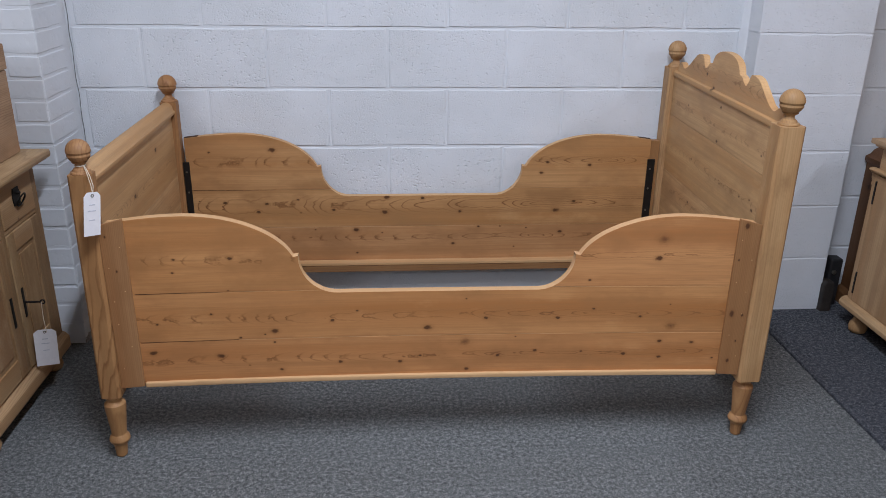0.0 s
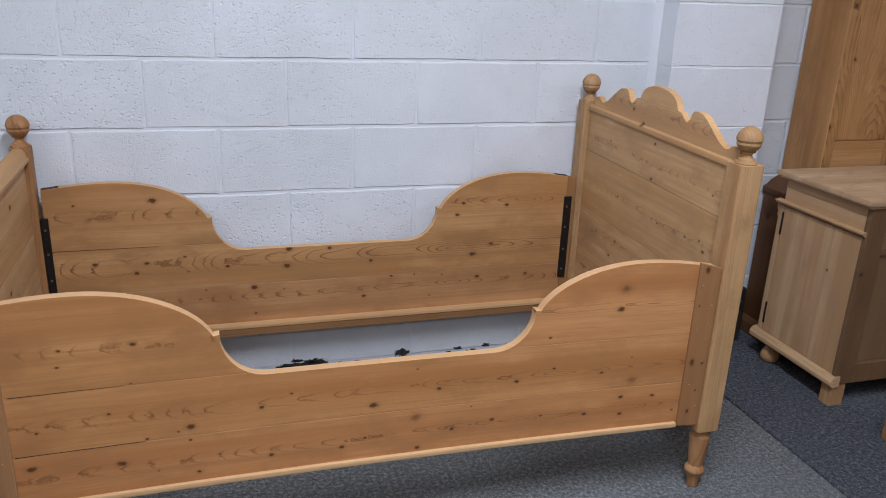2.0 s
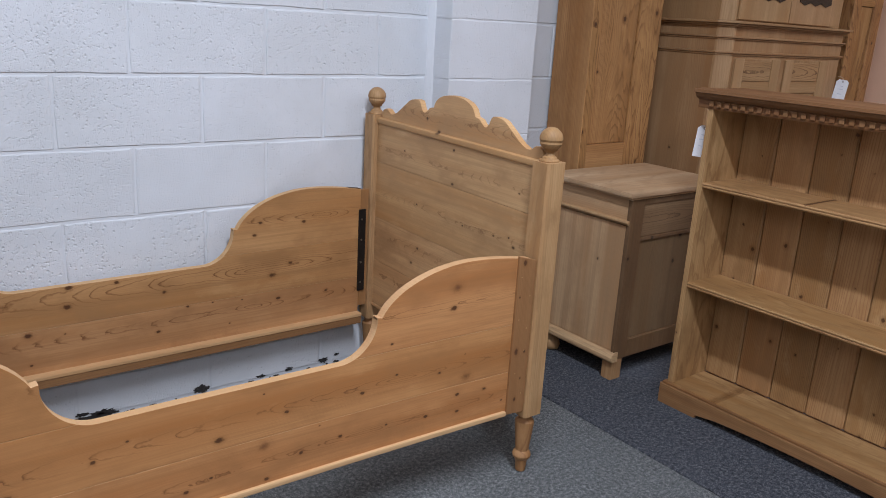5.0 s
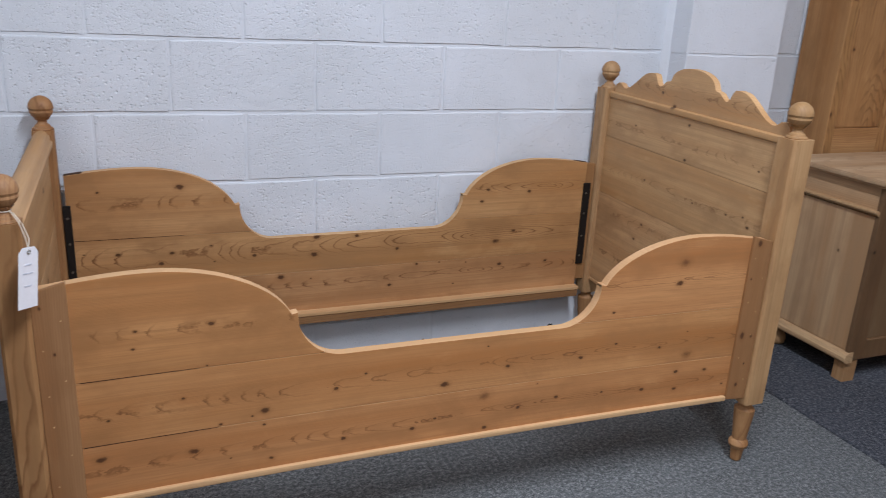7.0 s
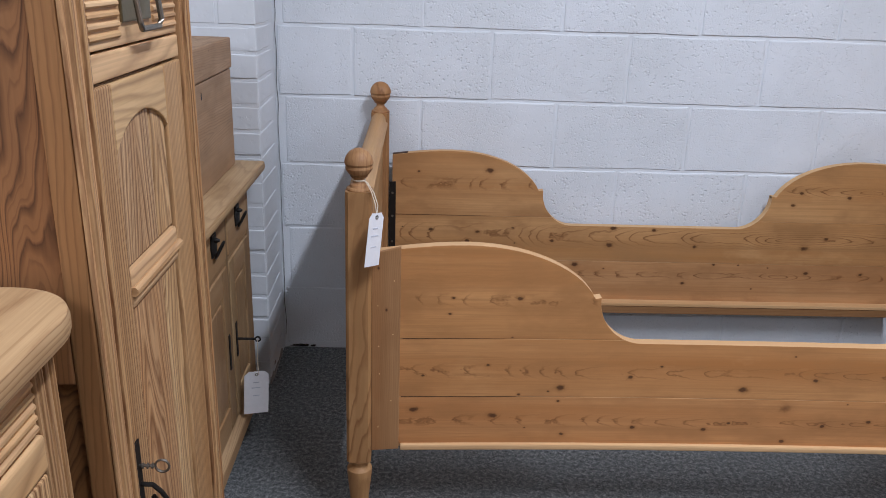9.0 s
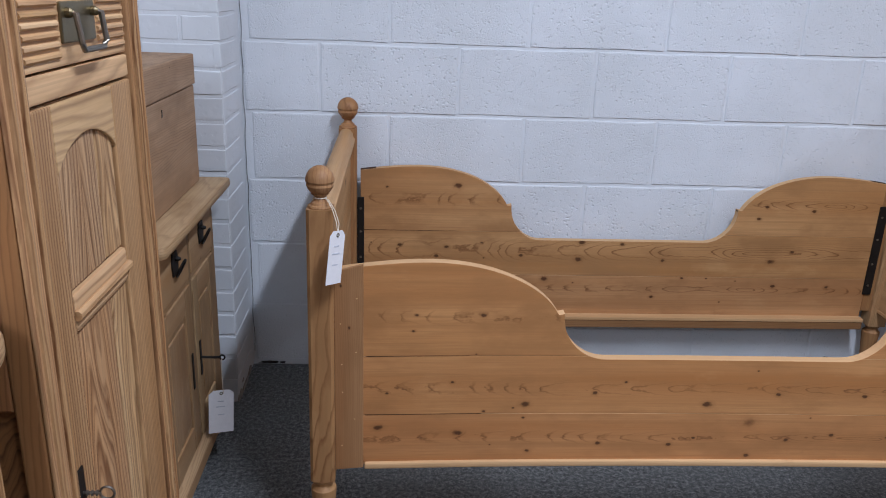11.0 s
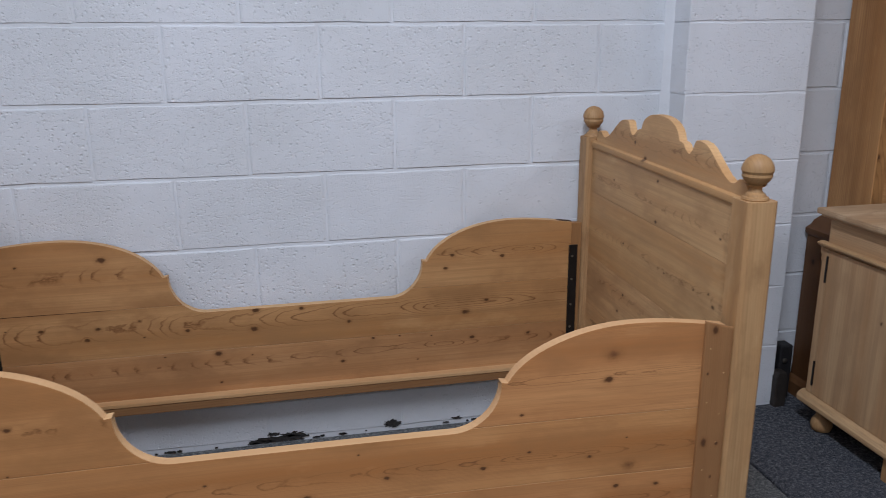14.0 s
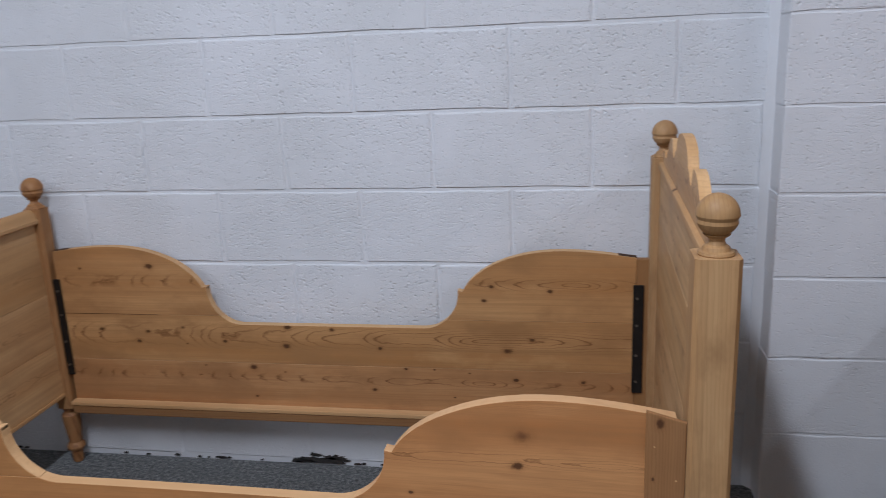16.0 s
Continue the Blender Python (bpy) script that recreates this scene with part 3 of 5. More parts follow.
TOPLINE = SHOULDER + [(2 * XC - x, z) for x, z in reversed(SHOULDER)]


def clip(poly, z, keep_above):
    out = []
    for i, (x, v) in enumerate(poly):
        px, pv = poly[i - 1]
        inside, was = (v >= z) == keep_above, (pv >= z) == keep_above
        if inside != was:
            t = (z - pv) / (v - pv)
            out.append((px + t * (x - px), z))
        if inside:
            out.append((x, v))
    return out


def slices(bm):
    """Upright cuts along the length, so that a long board can bow."""
    for k in range(13):
        bmesh.ops.bisect_plane(bm, geom=list(bm.verts) + list(bm.edges) + list(bm.faces), plane_co=(-0.62 + 0.1371 * k, 0, 0), plane_no=(1, 0, 0))
    return bm


def side_rail(name, y0, y1, cuts, mat, left=0.0, right=0.0):
    """One side: planks glued on edge, a lighter cut edge, end battens, a strip along the foot."""
    line = [(x, z + (left + (right - left) * (x + 0.69) / 1.788) * min(1.0, max(0.0, (z - 0.5075) / 0.2))) for x, z in TOPLINE]
    rail = part(name, slices(slab([(x, z - 0.003) for x, z in line] + [(2 * XC + 0.69, 0.243), (-0.69, 0.243)], "y", y0 + 0.004, y1 - 0.004)), M_BATTEN, bed, "shaped pine side with pale cut edge")
    whole = line + [(2 * XC + 0.689, 0.238), (-0.689, 0.238)]
    for lo, hi in zip(cuts, cuts[1:]):
        poly = clip(clip(whole, lo + 0.0004, True), hi - 0.0004, False)
        groups = [poly]
        if lo >= 0.512:
            groups = [[p for p in poly if p[0] < XC], [p for p in poly if p[0] > XC]]
        for g in groups:
            if len(g) > 2:
                part("plank", slices(slab(g, "y", y0, y1, 0.0012)), mat, rail, edge=M_EDGE)
    return rail


FRONT = side_rail("side_rail", YF, YF + 0.026, (0.238, 0.366, 0.516, 0.78), M_FRONT, 0.0, -0.016)
BACK = side_rail("side_rail", YB, YB + 0.026, (0.238, 0.381, 0.535, 0.78), M_BACK, 0.012, 0.0)
part("foot_strip", slices(box(-0.638, 2 * XC + 0.638, YF - 0.010, YF + 0.028, 0.226, 0.241, 0.004)), M_EDGE, FRONT, "pale strip")
part("foot_strip", box(-0.69, 2 * XC + 0.69, YB - 0.030, YB + 0.002, 0.2265, 0.240, 0.003), M_EDGE, BACK, "pale ledge strip")
# brown board laid where a dark shadow gap lies under the ledge
part("ledge_board", box(-0.69, 2 * XC + 0.69, YB - 0.027, YB + 0.002, 0.198, 0.2262, 0.003), M_LEDGE_SHADE, BACK, "brown board filling the shadow gap under the ledge")
part("foot_strip", slices(box(-0.69, 2 * XC + 0.69, YF + 0.024, YF + 0.054, 0.216, 0.240, 0.003)), M_EDGE, FRONT, "pale ledge strip")
for sx in (-1, 1):
    a, b = XC + sx * 0.845, XC + sx * 0.9095
    drop = 0.016 if sx > 0 else 0.0
    z_in, z_out = 0.7395 - drop, 0.722 - drop
    part("batten", slab([(a, 0.229), (b, 0.225), (b, z_out), (a, z_in)], "y", YF - 0.007, YF + 0.002, 0.002), M_BATTEN, FRONT)
    for u, zz in ((0.22, 0.66), (0.78, 0.60), (0.25, 0.53), (0.75, 0.50), (0.72, 0.43), (0.30, 0.36), (0.76, 0.29)):
        part("nail_head", lathe([(0.0016, -0.001), (0.0016, 0.0008), (0.0004, 0.0010)], 0, 0, 0, 8), M_CREST, FRONT).matrix_basis = pose(a + (b - a) * u, YF - 0.007, zz, 90)
    # hook plates on the inner face of the far side
    h = XC + sx * (0.897 if sx > 0 else 0.893)
    plate = part("iron_plate", box(h - 0.011, h + (0.018 if sx > 0 else 0.011), YB - 0.006, YB + 0.001, 0.325, 0.648, 0.001), M_IRON, BACK, "black iron fixing plate")
    for zz in (0.36, 0.44, 0.53, 0.61):
        part("screw_head", lathe([(0.004, -0.001), (0.004, 0.0015), (0.001, 0.002)], 0, 0, 0, 8), M_STEEL, plate).matrix_basis = pose(h, YB - 0.006, zz, 90)
    strap = [(XC + sx * (0.894 - 0.0125 * i), (0.7275 if sx > 0 else 0.7395) + 0.018 * math.sin(min(1, i * 0.0125 / 0.20) * math.pi / 2)) for i in range(5)]
    part("iron_strap", slab(strap + [(x, z - 0.0018) for x, z in reversed(strap)], "y", YB + 0.003, YB + 0.023), M_JOINT, BACK)

part("end_tongue", box(2 * XC + 0.6905, 1.134, YB + 0.001, YB + 0.024, 0.26, 0.722, 0.002), M_BATTEN, BACK)
for x0, x1, z, y, rail in ((-0.634, -0.400, 0.5165, YF, FRONT), (-0.637, -0.365, 0.3662, YF, FRONT), (-0.69, -0.36, 0.5352, YB, BACK)):
    part("open_joint", slab([(x0, z - 0.0006), ((x0 + x1) / 2, z - 0.0004), (x1, z), ((x0 + x1) / 2, z + 0.0003), (x0, z + 0.0006)], "y", y - 0.0006, y + 0.003), M_JOINT, rail, "dark open joint")

# the near side is a little bowed and askew between its posts
def bow(x):
    return 0.0125 - (0.0305 if x < -0.05 else 0.020) * (x + 0.05) ** 2


for ob in [FRONT] + list(FRONT.children_recursive):
    if ob.name.startswith("nail_head"):
        ob.location.y += bow(ob.location.x)
    else:
        for v in ob.data.vertices:
            v.co.y += bow(v.co.x)

LEG = [(0.011, 0.0), (0.014, 0.004), (0.0165, 0.035), (0.0175, 0.042), (0.024, 0.050), (0.026, 0.058), (0.024, 0.067), (0.0185, 0.075), (0.0205, 0.10), (0.0255, 0.155), (0.0265, 0.168),
       (0.0262, 0.176), (0.021, 0.182), (0.018, 0.186), (0.0185, 0.192), (0.022, 0.198), (0.022, 0.206)]
BALL = [(0.0275, 0.0), (0.0290, 0.003), (0.0275, 0.007), (0.0225, 0.0085), (0.0205, 0.014), (0.0150, 0.0175), (0.0125, 0.023), (0.0130, 0.028), (0.0180, 0.0305), (0.0215, 0.034)]
for i in range(3, 18):
    a = -math.pi / 2 + i * math.pi / 18
    BALL.append((0.0335 * math.cos(a) * (0.93 if i == 8 else 1.0), 0.0635 + 0.0345 * math.sin(a)))
BALL.append((0.001, 0.098))


def post(x, y, half, top, mat, turned, lean=0.0, ball=1.0):
    def tip(m):
        for v in m.verts:
            v.co.y += lean * v.co.z
        return m

    bm = box(x - half, x + half, y - half, y + half, 0.205, top, 0.0)
    up = [e for e in bm.edges if abs(e.verts[0].co.z - e.verts[1].co.z) > 0.1]
    bmesh.ops.bevel(bm, geom=up, offset=0.007, segments=1, affect="EDGES")
    p = part("post", tip(bm), mat, bed)
    part("turned_leg", tip(lathe([(r * 1.13, z) for r, z in LEG], x, y, 0.0)), M_POST, p, "turned pine leg", True, 28)
    part("ball_finial", tip(lathe([(r * ball, h * ball) for r, h in BALL], x, y, top - 0.001)), turned, p, "turned pine ball finial", True, 24)
    return p


post(-0.734, 2.055, 0.0285, 0.860, M_POST, M_POST, 0.030, 0.93)
post(-0.731, 2.992, 0.0285, 0.874, M_POST, M_POST)
post(1.1495, 2.064, 0.0355, 0.986, M_PALEPOST, M_PALEPOST)
post(1.164, 2.992, 0.0325, 1.004, M_PALEPOST, M_PALEPOST)


def skew(bm):
    """The head end stands a little askew: it follows its two posts."""
    for v in bm.verts:
        v.co.x += 0.005 + 0.0172 * (v.co.y - 2.062)
        v.co.z += 0.012 * (v.co.y - 2.062)
    return bm


footboard = part("footboard", box(-0.752, -0.718, 2.088, 2.966, 0.250, 0.262, 0.002), M_FOOT, bed, "pine foot end of level boards")
for lo, hi in ((0.262, 0.43), (0.43, 0.60), (0.60, 0.835)):
    part("plank", box(-0.748, -0.722, 2.086, 2.968, lo + 0.0004, hi - 0.0004, 0.0015), M_FOOT, footboard)
cap = [(-0.757, 0.834), (-0.760, 0.846), (-0.757, 0.861), (-0.748, 0.872), (-0.735, 0.876), (-0.722, 0.872), (-0.714, 0.861), (-0.712, 0.848), (-0.707, 0.843), (-0.707, 0.834), (-0.714, 0.829)]
part("cap_rail", moulding(cap, "y", 2.088, 2.966), M_FOOT, footboard, "rounded pine cap rail", True, 40)

headboard = part("headboard", skew(box(1.128, 1.160, 2.092, 2.962, 0.250, 0.262, 0.002)), M_HEAD, bed, "tall pine head end with scrolled crest")
for lo, hi in ((0.262, 0.44), (0.44, 0.609), (0.609, 0.822), (0.822, 0.968)):
    part("plank", skew(box(1.131, 1.157, 2.090, 2.964, lo + 0.0004, hi - 0.0004, 0.0015)), M_HEAD, headboard)
part("bead", skew(moulding([(1.131, 0.962), (1.127, 0.965), (1.1255, 0.973), (1.127, 0.981), (1.133, 0.985), (1.158, 0.985), (1.158, 0.962)], "y", 2.092, 2.962)), M_HEAD, headboard, "", True, 40)


def crest_half():
    """From the outer end to the middle, as distance from the middle and height."""
    p = [(0.430, 0.984), (0.430, 1.006), (0.425, 1.017), (0.413, 1.025), (0.400, 1.023), (0.391, 1.014), (0.384, 1.009), (0.372, 1.009)]
    for i in range(1, 8):
        s = i / 7
        p.append((0.372 - 0.125 * s ** 0.9, 1.008 + 0.078 * math.sin(s * math.pi / 2) ** 1.25))
    p += [(0.232, 1.088), (0.214, 1.086), (0.206, 1.078), (0.196, 1.058), (0.184, 1.046), (0.174, 1.046), (0.158, 1.056), (0.148, 1.066), (0.136, 1.070), (0.122, 1.072)]
    for i in range(1, 9):
        a = i / 8 * math.pi / 2
        p.append((0.117 * math.cos(a) ** 0.9, 1.076 + 0.052 * math.sin(a)))
    return p


CREST = [(u * (0.92 + 0.08 * max(0.0, (u - 0.3) / 0.13)), 0.984 + (z - 0.984) * 0.905) for u, z in crest_half()]
YM = 2.511
part("crest", skew(slab([(YM + u, z) for u, z in CREST] + [(YM - u, z) for u, z in reversed(CREST[:-1])], "x", 1.136, 1.158, 0.0015)), M_HEAD, headboard, "scroll-cut pine crest", edge=M_CREST, flat=0)

tag_root, put = tag_card("price_tag", -0.690, 2.026, 0.850, 54, "white card shop tag tied round the bed post with string", 9, 0.024, 0.115)
for shift_x, sag in ((0.0, 0.0), (0.006, 0.004)):
    strand = [(-0.693, 2.027, 0.818), (-0.697 + shift_x, 2.034, 0.842 - sag), (-0.706 + shift_x, 2.046, 0.866 - sag), (-0.717 + shift_x * 0.5, 2.062, 0.880), (-0.724, 2.076, 0.8815)]
    part("string", tube(strand, 0.0010), M_STRING, tag_root)
part("string_loop", tube([(-0.734 + 0.0135 * math.cos(k * math.tau / 14), 2.0815 + 0.0135 * math.sin(k * math.tau / 14), 0.8815) for k in range(15)], 0.0014), M_STRING, tag_root)


# ---------------------------------------------------------------- washed pine pot cupboard by the bed head
def pot_cupboard():
    t = thing("pot_cupboard", 2.09, 2.57, 0.0, "small washed pine pot cupboard with a plain door, beside the bed", "cupboard")
    x0, x1, y0, y1 = 1.905, 2.50, 2.352, 2.785
    body = part("body", box(x0 + 0.018, x1, y0 + 0.012, y1, 0.085, 0.752, 0.003), M_GREY_Z, t)
    # side frame and panels that face south, coloured darker for the bookcase's shade
    for a, b, c, d in ((x0, x0 + 0.075, 0.09, 0.75), (x1 - 0.06, x1, 0.09, 0.75)):
        part("stile", box(a, b, y0, y0 + 0.02, c, d, 0.003), M_GREY_OLD_SHADED, body)
    part("rail", box(x0 + 0.0755, x1 - 0.0605, y0 + 0.001, y0 + 0.02, 0.575, 0.59, 0.002), M_GREY_OLD_SHADED, body)
    part("rail", box(x0 + 0.0755, x1 - 0.0605, y0 + 0.001, y0 + 0.02, 0.09, 0.165, 0.002), M_GREY_OLD_SHADED, body)
    part("rail", box(x0 + 0.0755, x1 - 0.0605, y0 + 0.001, y0 + 0.02, 0.72, 0.75, 0.002), M_GREY_OLD_SHADED, body)
    part("side_panel", box(x0 + 0.0755, x1 - 0.0605, y0 + 0.006, y0 + 0.02, 0.591, 0.719, 0.004), wood("pine_wild_figure_shaded", 0, (0.22, 0.135, 0.068), (0.075, 0.040, 0.018), 130, 0.95, (), "xz", 0.05, 0.5, bands=((0.655, 0.06),), slope=0.02, plain_share=1.0, amp=0.035), body)
    part("side_panel", box(x0 + 0.0755, x1 - 0.0605, y0 + 0.010, y0 + 0.02, 0.166, 0.574, 0.004), M_GREY_SIDE_SHADED, body)
    top = slab([(x0 - 0.028, y0 - 0.014), (x1 + 0.015, y0 - 0.014), (x1 + 0.015, y1 + 0.014), (x0 - 0.028, y1 + 0.014)], "z", 0.753, 0.774, 0.006)
    part("top", top, M_GREY_X, t, "washed pine top with moulded edge", True, 40)
    part("under_bead", box(x0 - 0.014, x1 + 0.006, y0 - 0.006, y1 + 0.006, 0.744, 0.7535, 0.003), M_GREY_Y, t)
    part("frieze", box(x0 + 0.004, x0 + 0.02, y0 + 0.002, y1 - 0.02, 0.660, 0.744, 0.002), M_GREY_Y, t, "plain pine frieze board")
    part("waist_moulding", moulding([(x0 + 0.006, 0.640), (x0 - 0.004, 0.643), (x0 - 0.010, 0.648), (x0 - 0.016, 0.653), (x0 - 0.016, 0.658), (x0 + 0.006, 0.662)], "y", y0 + 0.004, y1 + 0.010), M_GREY_Y, t, "", True, 30)
    part("scroll_bracket", slab([(y1 - 0.010, 0.640), (y1 + 0.012, 0.640), (y1 + 0.012, 0.622), (y1 + 0.004, 0.612), (y1 + 0.008, 0.598), (y1 - 0.006, 0.585), (y1 - 0.012, 0.600)], "x", x0 + 0.002, x0 + 0.02, 0.002), M_GREY_Z, t)
    door = part("door", box(x0 + 0.001, x0 + 0.02, y0 + 0.006, y1 - 0.030, 0.125, 0.638, 0.003), M_GREY_Z, t, "plain washed pine door")
    for z in (0.57, 0.20):
        part("hinge", box(x0 - 0.002, x0 + 0.004, y1 - 0.032, y1 - 0.024, z - 0.045, z + 0.045, 0.001), M_IRON, door, "dark iron hinge")
    part("stile", box(x0 + 0.002, x0 + 0.02, y1 - 0.0285, y1, 0.125, 0.638, 0.002), M_GREY_Z, t)
    part("plinth", moulding([(x0 + 0.02, 0.083), (x0 - 0.012, 0.083), (x0 - 0.018, 0.090), (x0 - 0.019, 0.104), (x0 - 0.012, 0.117), (x0 + 0.002, 0.124), (x0 + 0.02, 0.124)], "y", y0 - 0.004, y1 + 0.016), M_GREY_Y, t, "", True, 30)
    part("block_foot", box(x0 + 0.002, x0 + 0.062, y0 + 0.006, y0 + 0.056, 0.0, 0.086, 0.003), M_PALEPOST, t)
    part("block_foot", box(x1 - 0.062, x1 - 0.002, y0 + 0.006, y0 + 0.056, 0.0, 0.086, 0.003), M_PALEPOST, t)
    for xx in (x0 + 0.03, x1 - 0.04):
        part("bun_foot", lathe([(0.020, 0.001), (0.031, 0.006), (0.036, 0.022), (0.033, 0.040), (0.022, 0.056), (0.022, 0.086)], xx, y1 - 0.065), M_PALEPOST, t, "turned bun foot", True, 50)


M_GREY_X = wood("pine_washed_top", 0, (0.49, 0.330, 0.192), (0.24, 0.135, 0.07), 200, 0.4, (), "xz", 0.05, 0.5, 0.04, worn=1.0)
# side panel tone includes the bookcase's shade, darker than the washed front
M_GREY_SIDE_SHADED = wood("pine_washed_side_shaded", 2, (0.185, 0.120, 0.060), (0.060, 0.034, 0.016), 220, 0.6, (), "xz", 0.05, 0.5, 0.05, worn=1.5)
pot_cupboard()


# ---------------------------------------------------------------- open bookcase
def bookcase():
    t = thing("bookcase", 2.06, 1.55, 0.0, "open pine bookcase with four shelves and a dentil cornice", "bookcase")
    x0, x1, y0, y1 = 1.955, 2.165, 0.98, 2.125
    for a in (y0, y1 - 0.022):
        part("side_board", box(x0, x1, a, a + 0.022, 0.085, 1.115, 0.003), M_SHELF_Z, t)
    n, w = 8, (y1 - y0 - 0.044) / 8
    for i in range(n):
        a = y0 + 0.022 + i * w
        part("back_board", box(x1 - 0.012, x1, a + 0.0010, a + w - 0.0010, 0.0895, 1.11, 0.006, 1), M_SHELF_Z, t)
    part("back_sheet", box(x1 + 0.0005, x1 + 0.006, y0, y1, 0.09, 1.11, 0), M_SHELF_Z, t)
    for z in (0.089, 0.489, 0.858):
        front = x0 - (0.010 if z < 0.1 else 0.0)
        sh = part("shelf", box(front + 0.003, x1 - 0.0125, y0 + 0.0225, y1 - 0.0225, z - 0.022, z, 0.003), M_SHELF_Y, t)
        if z > 0.1:
            for k in range(2):
                part("reed", tube([(x0 + 0.003, y0 + 0.0225, z - 0.006 - 0.009 * k), (x0 + 0.003, y1 - 0.0225, z - 0.006 - 0.009 * k)], 0.0045, 8), M_SHELF_Y, sh, "", True)
    part("top_board", box(x0 + 0.002, x1, y0, y1, 1.115, 1.135, 0.002), M_SHELF_Y, t)
    cor = part("cornice", moulding([(x0 + 0.012, 1.112), (x0 - 0.004, 1.112), (x0 - 0.006, 1.118), (x0 - 0.006, 1.140), (x0 - 0.020, 1.146), (x0 - 0.030, 1.154), (x0 - 0.034, 1.164), (x0 - 0.042, 1.166), (x0 - 0.042, 1.176), (x0 + 0.012, 1.180)], "y", y0 - 0.036, y1 + 0.036), M_CORN, t, "moulded pine cornice with dentils", False)
    part("cornice_return", moulding([(y1 - 0.012, 1.112), (y1 + 0.004, 1.112), (y1 + 0.006, 1.140), (y1 + 0.020, 1.146), (y1 + 0.030, 1.160), (y1 + 0.036, 1.176), (y1 - 0.012, 1.180)], "x", x0 - 0.002, x1), M_CORN, cor)
    part("cornice_top", box(x0 + 0.010, x1, y0 - 0.03, y1 + 0.01, 1.168, 1.179, 0.002), M_CORN, cor)
    count = int((y1 - y0) / 0.030)
    for i in range(count):
        a = y0 + 0.008 + i * 0.030
        part("dentil", box(x0 - 0.013, x0 - 0.004, a, a + 0.017, 1.120, 1.139, 0.0015, 1), M_CORN, cor)
    # bracket plinth: a long low arch between two feet
    out = [(y0 - 0.018, 0.0), (y0 + 0.145, 0.0), (y0 + 0.150, 0.012)]
    for i in range(0, 13):
        f = i / 12
        out.append((y0 + 0.158 + (y1 - y0 - 0.316) * f, 0.014 + 0.022 * math.sin(f * math.pi) ** 0.55))
    out += [(y1 - 0.150, 0.012), (y1 - 0.145, 0.0), (y1 + 0.018, 0.0), (y1 + 0.018, 0.078), (y0 - 0.018, 0.078)]
    part("plinth", slab(out, "x", x0 - 0.020, x0 + 0.0, 0.003), M_SHELF_FOOT, t, "arched bracket plinth")
    part("plinth_return", box(x0 + 0.0005, x1, y1 + 0.0005, y1 + 0.018, 0.0, 0.078, 0.003), M_CORN, t)
    part("plinth_bead", box(x0 - 0.015, x1, y0 - 0.012, y1 + 0.012, 0.0785, 0.087, 0.003), M_SHELF_FOOT, t)
    part("plinth_return", box(x0 + 0.0005, x1, y0 - 0.018, y0 - 0.0005, 0.0, 0.078, 0.003), M_CORN, t)


M_SHELF_FOOT = wood("pine_brown_plinth", 1, (0.30, 0.158, 0.064), (0.11, 0.044, 0.015), 190, 0.5, (), "yz", 0.06, 0.45, 0.2, worn=2.0)
M_CORN = wood("pine_brown_trim", 1, (0.225, 0.108, 0.042), (0.09, 0.036, 0.012), 220, 0.35, (), "yz", 0.06, 0.45)
bookcase()
tg, put = tag_card("price_tag", 2.022, 2.168, 1.069, -52, "white card shop tag hung at the side of the bookcase", 4, 0.024, 0.112)
part("string", tube([(2.022, 2.167, 1.036), (2.021, 2.166, 1.075), (2.018, 2.150, 1.113)], 0.0008), M_STRING, tg)


# ---------------------------------------------------------------- tall orange cupboard by the wall
def tall_orange():
    t = thing("wardrobe", 2.30, 2.93, 0.0, "tall orange pine wardrobe with panelled front on a deeper dark base", "wardrobe")
    x0, x1, y0, y1 = 2.097, 2.54, 2.826, 3.035
    part("carcase", box(x0 + 0.004, x1, y0 + 0.012, y1, 0.70, 2.4, 0.003), M_ORANGE_Z, t)
    part("side_board", box(x0, x0 + 0.006, y0 + 0.001, y1, 0.70, 2.4, 0.002), M_ORANGE_Z, t)
    part("stile", box(x1 - 0.15, x1, y0, y0 + 0.02, 0.70, 2.4, 0.003), M_ORANGE_X, t)
    part("stile", box(x0 + 0.0065, x0 + 0.045, y0, y0 + 0.02, 0.70, 2.4, 0.003), M_ORANGE_X, t)
    part("panel", box(x0 + 0.0455, x1 - 0.1505, y0 + 0.008, y0 + 0.02, 0.868, 2.4, 0.006), M_ORANGE_X, t)
    part("rail", box(x0 + 0.0455, x1 - 0.1505, y0 + 0.001, y0 + 0.02, 0.70, 0.8675, 0.003), M_ORANGE_Y, t)
    bx = x0 - 0.066
    part("base", box(bx, x1, y0 - 0.012, y1, 0.02, 0.615, 0.004), M_ORANGE_SHADED, t, "pine base with shade put into its dark colour")
    part("waist_moulding", moulding([(bx + 0.02, 0.612), (bx - 0.004, 0.616), (bx - 0.010, 0.628), (bx - 0.010, 0.642), (bx + 0.010, 0.652), (bx + 0.022, 0.668), (bx + 0.045, 0.680), (x0 + 0.012, 0.699), (x0 + 0.05, 0.699), (x0 + 0.05, 0.612)], "y", y0 - 0.018, y1), M_ORANGE_SHADED, t, "", True, 30)
    part("waist_board", box(x0 + 0.051, x1, y0 - 0.018, y1, 0.616, 0.698, 0.004), M_ORANGE_SHADED, t)
    part("plinth", moulding([(bx - 0.001, 0.0), (bx - 0.022, 0.0), (bx - 0.022, 0.050), (bx - 0.012, 0.064), (bx - 0.001, 0.070)], "y", y0 - 0.016, y1), M_ORANGE_SHADED, t)


